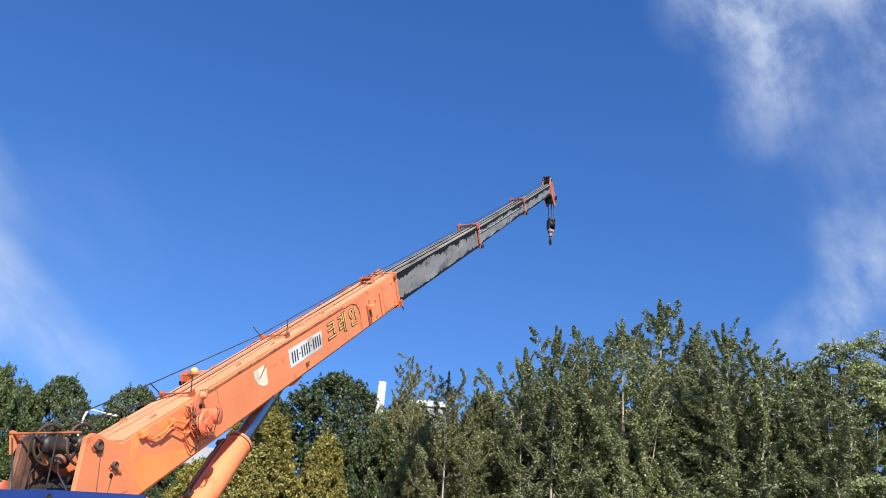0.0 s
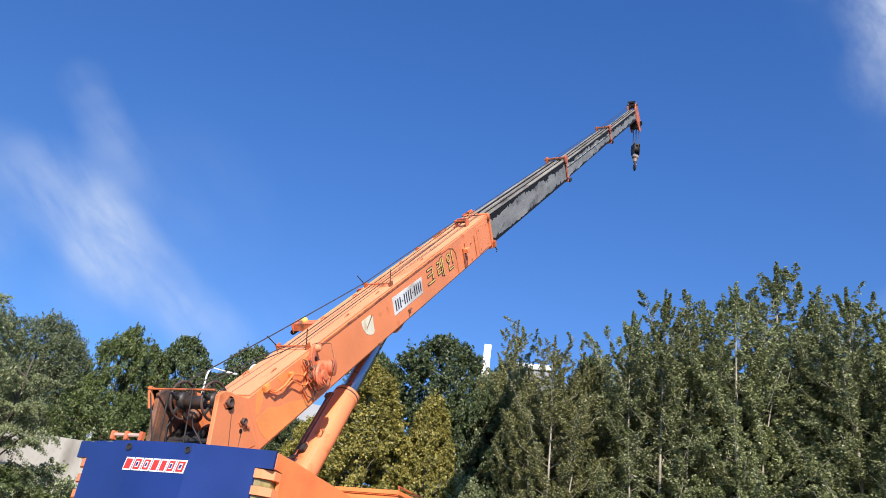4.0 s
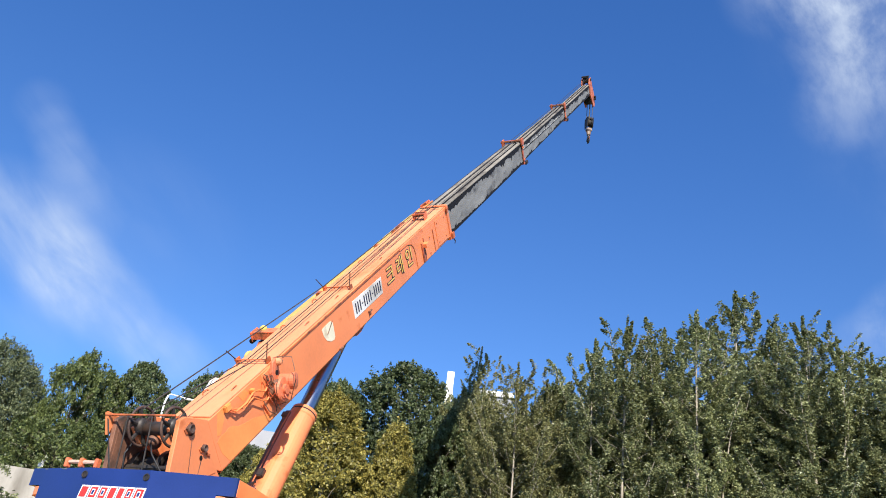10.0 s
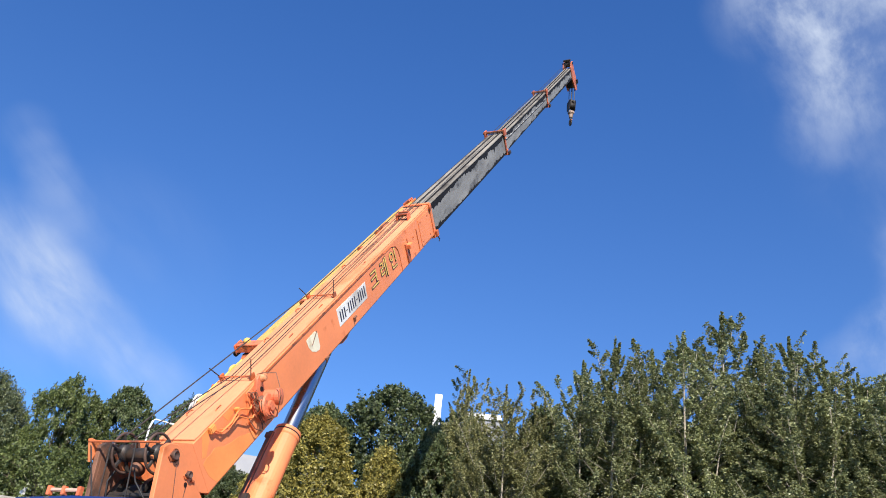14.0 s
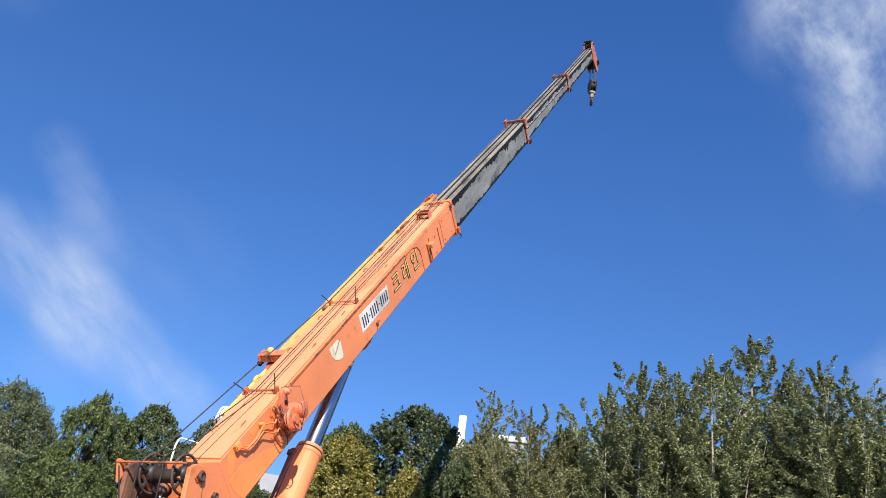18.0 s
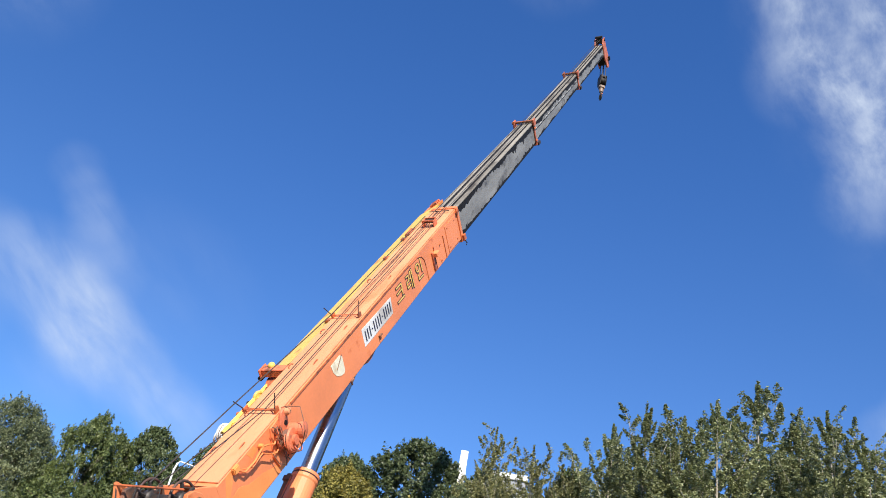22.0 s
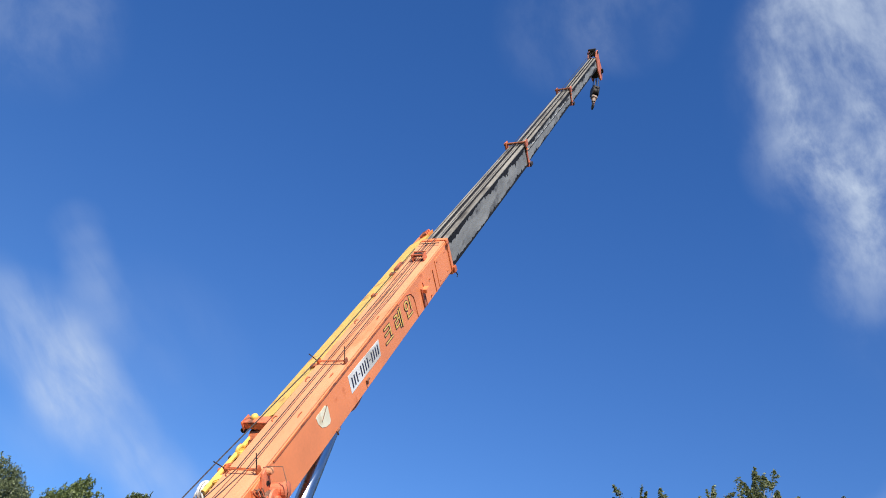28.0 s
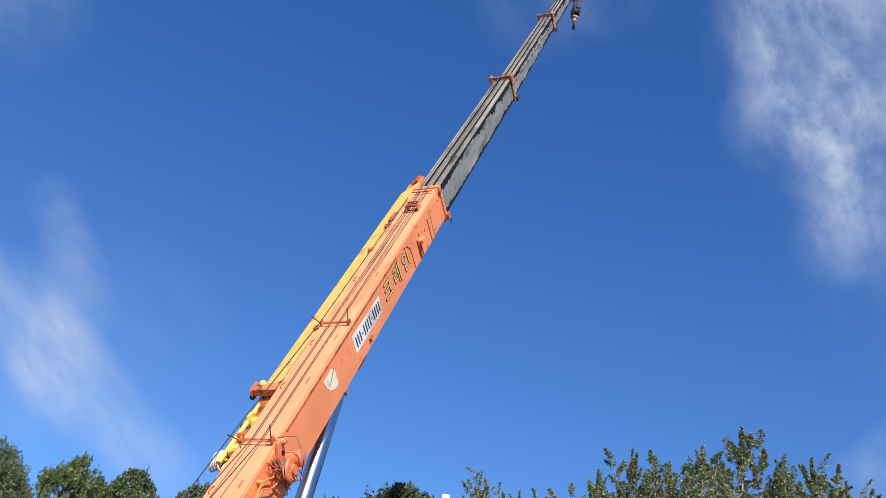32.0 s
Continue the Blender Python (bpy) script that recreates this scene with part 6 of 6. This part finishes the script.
def boom_head():
    h = on_boom("boom_head", several((slab, [(26.3, -0.44), (26.5, -0.3), (26.78, -0.28), (26.9, -0.7), (27.1, -1.0), (27.1, -1.3), (26.9, -1.45), (26.66, -1.42), (26.45, -1.15), (26.3, -0.92)], -0.17, -0.12, 0.01),
                                     (slab, [(26.3, -0.44), (26.5, -0.3), (26.78, -0.28), (26.9, -0.7), (27.1, -1.0), (27.1, -1.3), (26.9, -1.45), (26.66, -1.42), (26.45, -1.15), (26.3, -0.92)], 0.12, 0.17, 0.01)), RED_PAINT, "red-orange boom head")
    for u, v, r in ((26.6, -0.34, 0.15), (26.85, -1.15, 0.2)):
        part("head_sheave", several((lathe, (u, -0.09, v), (0, 1, 0), [(0, r), (0.05, r), (0.06, r * 0.85), (0.12, r * 0.85), (0.13, r), (0.18, r)], 22), (lathe, (u, -0.2, v), (0, 1, 0), [(0, 0.05), (0.4, 0.05)], 12)), DARK_STEEL, h)
    part("rope_keeper", made(box, 26.44, 26.58, -0.14, 0.14, -0.24, -0.17, 0.01), DARK_STEEL, h)
    part("keeper_pin", made(tube, [(26.95, -0.18, -0.8), (26.95, 0.18, -0.8)], 0.02, 8), DARK_STEEL, h)
    part("limit_switch", made(box, 26.9, 27.05, -0.24, -0.17, -1.2, -1.05, 0.01), BLACK, h)
    part("head_bumper", made(box, 26.35, 26.7, -0.115, 0.115, -1.25, -0.9, 0.02), GREASE, h)


boom_head()

# ---- lifting cylinder ----
HINGE = Vector((-0.37, 0, 2.78))
EYE_U, EYE_V = 4.06, -0.76
barrel = part("lift_cylinder", several((lathe, (0, 0, 0), (1, 0, 0), [(-0.1, 0.1), (0, 0.165), (1.64, 0.165), (1.66, 0.176), (1.76, 0.176), (1.78, 0.13)], 28), (lathe, (0, -0.2, 0), (0, 1, 0), [(0, 0.09), (0.4, 0.09)], 16)), ORANGE, upper, "orange lifting cylinder of the boom", smooth=False)
part("oil_pipe", made(tube, [(0.1, 0.06, 0.2), (0.5, 0.08, 0.21), (1.3, 0.08, 0.2), (1.6, 0.07, 0.19)], 0.009, 6), ORANGE_WORN, barrel)
part("oil_hose", made(tube, [(0.5, 0.05, 0.2), (0.3, 0.06, 0.36), (0.0, 0.08, 0.42), (-0.2, 0.1, 0.2)], 0.016, 8), RUBBER, barrel, smooth=True)
# added boxes whose brown stands for the shaded strip along the barrel
part("pipe_guard", several((box, 0.2, 1.7, 0.1, 0.21, 0.0, 0.12, 0.015), (box, 0.25, 0.33, 0.08, 0.225, -0.02, 0.14, 0.01), (box, 1.58, 1.66, 0.08, 0.225, -0.02, 0.14, 0.01)), RUST_AND_SHADE, barrel, "brown boxes added as the barrel's shaded strip")
part("valve_block", made(box, 0.58, 0.7, 0.0, 0.1, 0.14, 0.22, 0.012), DARK_STEEL, barrel)
part("gland_ring", made(ring, (1.71, 0, 0), (1, 0, 0), 0.16, 0.022, 28, 6), DARK_STEEL, barrel)
rod = part("piston_rod", made(lathe, (0, 0, 0), (1, 0, 0), [(-2.6, 0.1), (-2.59, 0.107), (-2.57, 0.108), (-2.5, 0.108), (-0.2, 0.108), (-0.1, 0.108), (-0.08, 0.1)], 56), CHROME, upper, "chromed piston rod", smooth=True)
part("rod_eye", made(lathe, (0, -0.13, 0), (0, 1, 0), [(0, 0.105), (0.26, 0.105)], 20), ORANGE_WORN, rod)
for q in (-0.2, 0.15):
    on_boom("cylinder_lug", made(slab, [(3.85, -0.8), (4.3, -0.8), (4.13, -0.845), (4.0, -0.845)], q, q + 0.05), ORANGE_WORN)

# ---- hook block ----
hook = new("hook_block")
tagged(hook, "black hook block hanging from the boom head", "hook")
part("cheek_plate", made(slab, [(-0.15, -0.12), (0.15, -0.12), (0.17, -0.3), (0.13, -0.6), (-0.13, -0.6), (-0.17, -0.3)], -0.125, -0.1, 0.01), BLACK, hook)
part("cheek_plate", made(slab, [(-0.15, -0.12), (0.15, -0.12), (0.17, -0.3), (0.13, -0.6), (-0.13, -0.6), (-0.17, -0.3)], 0.1, 0.125, 0.01), BLACK, hook)
part("block_sheave", made(lathe, (0, -0.095, -0.34), (0, 1, 0), [(0, 0.17), (0.04, 0.17), (0.05, 0.14), (0.14, 0.14), (0.15, 0.17), (0.19, 0.17)], 24), BLACK, hook)
part("block_cover", made(box, -0.13, 0.13, -0.098, 0.098, -0.2, -0.12, 0.01), BLACK, hook)
part("swivel", several((box, -0.1, 0.1, -0.11, 0.11, -0.74, -0.6, 0.03), (lathe, (0, 0, -0.92), (0, 0, 1), [(0, 0.07), (0.14, 0.09)], 14)), SCUFFED, hook, "scuffed pale swivel")
part("hook_shape", made(tube, [(0, 0, -0.9), (0, 0, -1.0), (0.07, 0, -1.06), (0.1, 0, -1.16), (0.05, 0, -1.26), (-0.04, 0, -1.27), (-0.1, 0, -1.2), (-0.1, 0, -1.1)], 0.05, 10, 0.02), DARK_STEEL, hook, smooth=True)
part("safety_latch", made(box, -0.12, 0.02, -0.02, 0.02, -1.1, -1.06, 0.006), ORANGE_WORN, hook)
for a, b in ((0.13, -0.06), (0.13, 0.06), (-0.13, -0.06), (-0.13, 0.06)):
    part("fall_rope", made(tube, [(a, b, -0.3), (a * 0.9, b, 0.95)], 0.014, 6), ROPE, hook)

# ---- the carrier and the yard ----
def carrier():
    root = new("crane_carrier")
    root.location = (ROOT_X, 0, 0)
    tagged(root, "black crane carrier under the upper works", "truck")

    def add(name, bm, mat, label="", parent=None, smooth=False):
        ob = part(name, bm, mat, parent or root, label, smooth)
        if parent is None:
            ob.location.x = -ROOT_X
        return ob

    add("chassis", several((box, -3.4, 6.5, -0.5, 0.5, 0.75, 1.2, 0.02), (box, -3.72, 6.5, -1.22, 1.22, 1.2, 1.5, 0.01), (box, -2.2, 0.2, -0.7, 0.7, 1.5, 1.55)), BLACK)
    bonnet = add("engine_cover", made(tower, [(-3.3, 0.58), (-3.3, -0.34), (-2.9, -0.58), (-2.2, -0.58), (-2.2, 0.58)], 1.501, 2.0, 0.02), BLACK, "black engine cover with a mesh grille")
    add("grille_frame", several((box, -3.325, -3.3, -0.3, -0.26, 1.53, 1.96), (box, -3.325, -3.3, 0.5, 0.54, 1.53, 1.96), (box, -3.325, -3.3, -0.26, 0.5, 1.92, 1.96)), BLACK, parent=bonnet)
    for k in range(15):
        add("grille_bar", made(box, -3.315, -3.302, -0.26, 0.5, 1.53 + k * 0.027, 1.542 + k * 0.027), BLACK, parent=bonnet)
    bm = bmesh.new()
    for k in range(30):
        box(bm, -3.319, -3.3155, -0.255 + k * 0.0255, -0.248 + k * 0.0255, 1.53, 1.92)
    add("grille_mesh", bm, BLACK, parent=bonnet)
    for x, y in ((-3.0, -0.28), (-2.9, -0.5)):
        add("bonnet_latch", made(box, x - 0.02, x + 0.02, y - 0.02, y + 0.02, 2.0, 2.03, 0.005), BLACK, parent=bonnet)
    muff = add("air_cleaner", made(lathe, (-3.48, 0.71, 1.72), (0.95, 0.3, 0), [(0, 0.02), (0.0, 0.1), (0.004, 0.104), (0.018, 0.14), (0.024, 0.145), (0.05, 0.154), (0.056, 0.155), (0.6, 0.155), (0.62, 0.1)], 48), DULL_ALU, "silver air cleaner drum", smooth=True)
    add("drum_band", made(ring, (-3.42, 0.73, 1.72), (0.95, 0.3, 0), 0.155, 0.008, 40, 6), DULL_ALU, parent=muff, smooth=True)
    add("drum_foot", made(box, -3.4, -3.0, 0.7, 0.95, 1.501, 1.52), BLACK, parent=muff)
    add("exhaust_pipe", made(tube, [(-3.56, 0.66, 1.56), (-3.57, 0.72, 1.68), (-3.56, 0.8, 1.78), (-3.54, 0.84, 1.87), (-3.54, 0.85, 1.95), (-3.54, 0.85, 1.985)], 0.05, 20, 0.06), EXHAUST, "sooty exhaust pipe", smooth=True)
    add("work_light", made(lathe, (-3.66, 0.55, 1.6), (-0.85, -0.4, 0), [(-0.08, 0.02), (0, 0.05), (0.02, 0.055), (0.025, 0.045)], 18), ALU, "round chrome work light", smooth=True)
    add("hose_guard", made(box, -2.95, -2.7, 0.7, 1.05, 1.501, 2.1, 0.02), BLACK)
    add("green_crate", several((box, -2.6, -2.15, -1.2, -0.72, 1.501, 1.81, 0.01), *[(box, -2.612, -2.6, -1.18 + 0.05 * k, -1.155 + 0.05 * k, 1.52, 1.79) for k in range(9)]), TEAL, "teal plastic crate")
    for x in (-2.4, -1.0, 3.6, 5.0):
        for s in (-1, 1):
            w = add("wheel", made(lathe, (x, s * 0.78, 0.5), (0, s, 0), [(0, 0.4), (0.05, 0.49), (0.1, 0.5), (0.28, 0.5), (0.34, 0.48), (0.36, 0.3), (0.3, 0.28)], 30), RUBBER)
            add("rim", made(lathe, (x, s * 1.06, 0.5), (0, s, 0), [(0, 0.27), (0.05, 0.27), (0.0501, 0.12), (0.09, 0.12)], 20), ORANGE_WORN, parent=w)


carrier()


def pail():
    root = new("oil_pail")
    root.location = (-3.02, -0.965, 1.501)
    tagged(root, "blue and yellow oil pail on the carrier deck", "pail")
    part("body", made(lathe, (0, 0, 0), (0, 0, 1), [(0, 0.112), (0.04, 0.118), (0.34, 0.127), (0.365, 0.13)], 28), material("blue_label", (0.02, 0.03, 0.12), 0.35, vary=0.1), root, smooth=False)
    part("lid", several((lathe, (0, 0, 0.362), (0, 0, 1), [(0, 0.137), (0.016, 0.137), (0.02, 0.122)], 28), *[(box, 0.131 * math.cos(a) - 0.011, 0.131 * math.cos(a) + 0.011, 0.131 * math.sin(a) - 0.011, 0.131 * math.sin(a) + 0.011, 0.345, 0.372) for a in (k * math.pi / 10 for k in range(20))]), material("cream_lid", (0.74, 0.64, 0.3), 0.4, vary=0.12, scale=8), root, "pale yellow crimped lid")
    for a, w, h in ((206, 0.034, 0.055), (222, 0.034, 0.055), (238, 0.034, 0.055), (254, 0.034, 0.05)):
        bm = made(box, 0.121, 0.126, -w / 2, w / 2, 0.265, 0.265 + h)
        bm.transform(Matrix.Rotation(radians(a), 4, "Z"))
        part("label_bar", bm, YELLOW, root)


pail()


def yellow_truck():
    """Parked yellow machine, partly seen past the crane."""
    p = place(50.6, 13.5)
    root = new("parked_truck")
    root.matrix_basis = Matrix.Translation((p.x, p.y, 0)) @ Matrix.Rotation(radians(50.6 - 90), 4, "Z")
    tagged(root, "parked yellow truck with a winch frame on its back", "truck")
    part("body", several((box, -2.6, 0.1, -0.6, 2.4, 0.7, 2.08, 0.03), (box, 0.1, 0.62, -0.4, 2.2, 0.7, 2.08, 0.03), (box, 0.62, 1.4, -0.4, 2.2, 0.7, 1.7, 0.03)), YELLOW, root)
    part("side_board", made(box, -2.6, -0.43, -0.66, -0.62, 0.9, 1.97), RED, root, "red side board")
    for k in range(3):
        part("marking_bar", made(box, -0.74 + k * 0.09, -0.69 + k * 0.09, -0.67, -0.662, 1.7, 1.84), WHITE, root)
    fr = part("winch_frame", several((tube, [(-0.2, 0.0, 2.36), (0.1, 0.0, 2.4), (0.46, 0.0, 2.36)], 0.016, 8), (box, -0.24, 0.5, 0.0, 0.36, 2.081, 2.13, 0.01)), WINCH_YELLOW, root, "deep yellow winch frame")
    ear = [(0.0, 2.13), (0.36, 2.13), (0.38, 2.28), (0.33, 2.38), (0.22, 2.43), (0.1, 2.4), (0.02, 2.3)]
    for x in (-0.22, 0.08, 0.4):
        part("winch_cheek", made(hull, [(x, y, z) for y, z in ear], [(x + 0.045, y, z) for y, z in ear]), WINCH_YELLOW, fr)
    part("winch_drum", made(lathe, (-0.17, 0.18, 2.27), (1, 0, 0), [(0, 0.11), (0.02, 0.11), (0.021, 0.07), (0.24, 0.07), (0.241, 0.1), (0.3, 0.1), (0.301, 0.06), (0.5, 0.06), (0.501, 0.11), (0.56, 0.11)], 22), WINCH_YELLOW, fr)
    for x in (-0.1, 0.0, 0.22, 0.3):
        part("rope_winding", made(ring, (x, 0.18, 2.27), (1, 0, 0), 0.074, 0.012, 20, 5), SHEAVE, fr)
    part("gear_guard", made(lathe, (0.44, 0.16, 2.3), (1, -0.2, 0), [(0, 0.12), (0.05, 0.12), (0.06, 0.1)], 22), WINCH_YELLOW, fr)
    for x in (-2.0, 0.6):
        w = part("wheel", made(lathe, (x, -0.6, 0.5), (0, 1, 0), [(0, 0.44), (0.05, 0.5), (0.25, 0.5), (0.3, 0.44)], 24), RUBBER, root)
        part("rim", made(lathe, (x, -0.65, 0.5), (0, 1, 0), [(0, 0.1), (0.02, 0.24), (0.05, 0.24)], 16), ALU, w)


yellow_truck()


def yellow_loader():
    """Yellow crane boom of another parked machine, its top edge in view."""
    p = place(-1.2, 17.5)
    root = new("parked_loader_crane")
    root.matrix_basis = Matrix.Translation((p.x, p.y, 0)) @ Matrix.Rotation(radians(-1.2 - 90), 4, "Z")
    tagged(root, "folded yellow loader crane on a parked truck", "crane")
    part("arm", several((box, -0.52, 0.35, -0.14, 0.14, 3.15, 3.38, 0.015), (box, 0.0, 0.12, -0.18, 0.18, 3.1, 3.48, 0.015)), YELLOW, root)
    part("end_hook", made(tube, [(-0.52, 0, 3.3), (-0.6, 0, 3.36), (-0.6, 0, 3.42), (-0.45, 0, 3.43)], 0.02, 8), YELLOW, root)
    part("cylinder", several((tube, [(0.15, -0.05, 3.25), (0.75, -0.05, 3.25)], 0.05, 12)), ALU, root, "chromed hydraulic cylinder", smooth=True)
    part("boom", several((box, 0.12, 2.6, -0.12, 0.16, 3.34, 3.42, 0.01), (box, 0.7, 2.6, -0.12, 0.16, 3.1, 3.34, 0.01)), YELLOW, root)
    part("hose_loop", several((tube, [(0.5, -0.14, 3.2), (0.55, -0.16, 3.44), (0.62, -0.15, 3.2)], 0.015, 6), (tube, [(0.6, -0.14, 3.2), (0.66, -0.16, 3.45), (0.74, -0.15, 3.2)], 0.015, 6)), RUBBER, root)
    part("column", made(box, 1.6, 2.0, -0.2, 0.2, 1.1, 3.099, 0.02), YELLOW, root)
    part("truck_bed", made(box, -0.6, 4.0, -1.1, 1.1, 0.8, 1.1, 0.02), DARK_STEEL, root)
    for x in (0.2, 3.2):
        for s in (-1, 1):
            part("wheel", made(lathe, (x, s * 0.75, 0.5), (0, s, 0), [(0, 0.44), (0.05, 0.5), (0.25, 0.5), (0.3, 0.44)], 24), RUBBER, root)


yellow_loader()


# ---- what moves ----
def motions():
    """The upper works slew a little and stop, the boom rises on its cylinder, the hook hangs below its head."""
    def at(rows, t):
        for (a, p), (b, q) in zip(rows, rows[1:]):
            if a <= t <= b:
                return p + (q - p) * (t - a) / (b - a)
        return rows[-1][1]

    walk(upper, [(t, pose(ROOT_X, 0, 0, 0, 0, s)) for t, s in SLEW])
    foot = PIVOT - Vector((ROOT_X, 0, 0))
    walk(boom, [(t, pose(*foot, 0, -b, 0)) for t, b in BOOM])
    hinge = HINGE - Vector((ROOT_X, 0, 0))
    barrel_rows, rod_rows, hook_rows = [], [], []
    for t, b in BOOM:
        c, s = math.cos(radians(b)), math.sin(radians(b))
        eye = foot + Vector((EYE_U * c - EYE_V * s, 0, EYE_U * s + EYE_V * c))
        a = math.degrees(math.atan2(eye.z - hinge.z, eye.x - hinge.x))
        barrel_rows.append((t, pose(*hinge, 0, -a, 0)))
        rod_rows.append((t, pose(*eye, 0, -a, 0)))
        u, v = 27.12, -1.1
        tip = foot + Vector((u * c - v * s, 0, u * s + v * c))
        tip = pose(ROOT_X, 0, 0, 0, 0, at(SLEW, t)) @ tip
        hook_rows.append((t, pose(tip.x, tip.y, tip.z - 0.95, 0, 0, at(SLEW, t) + 35)))
    walk(barrel, barrel_rows)
    walk(rod, rod_rows)
    walk(hook, hook_rows)


motions()
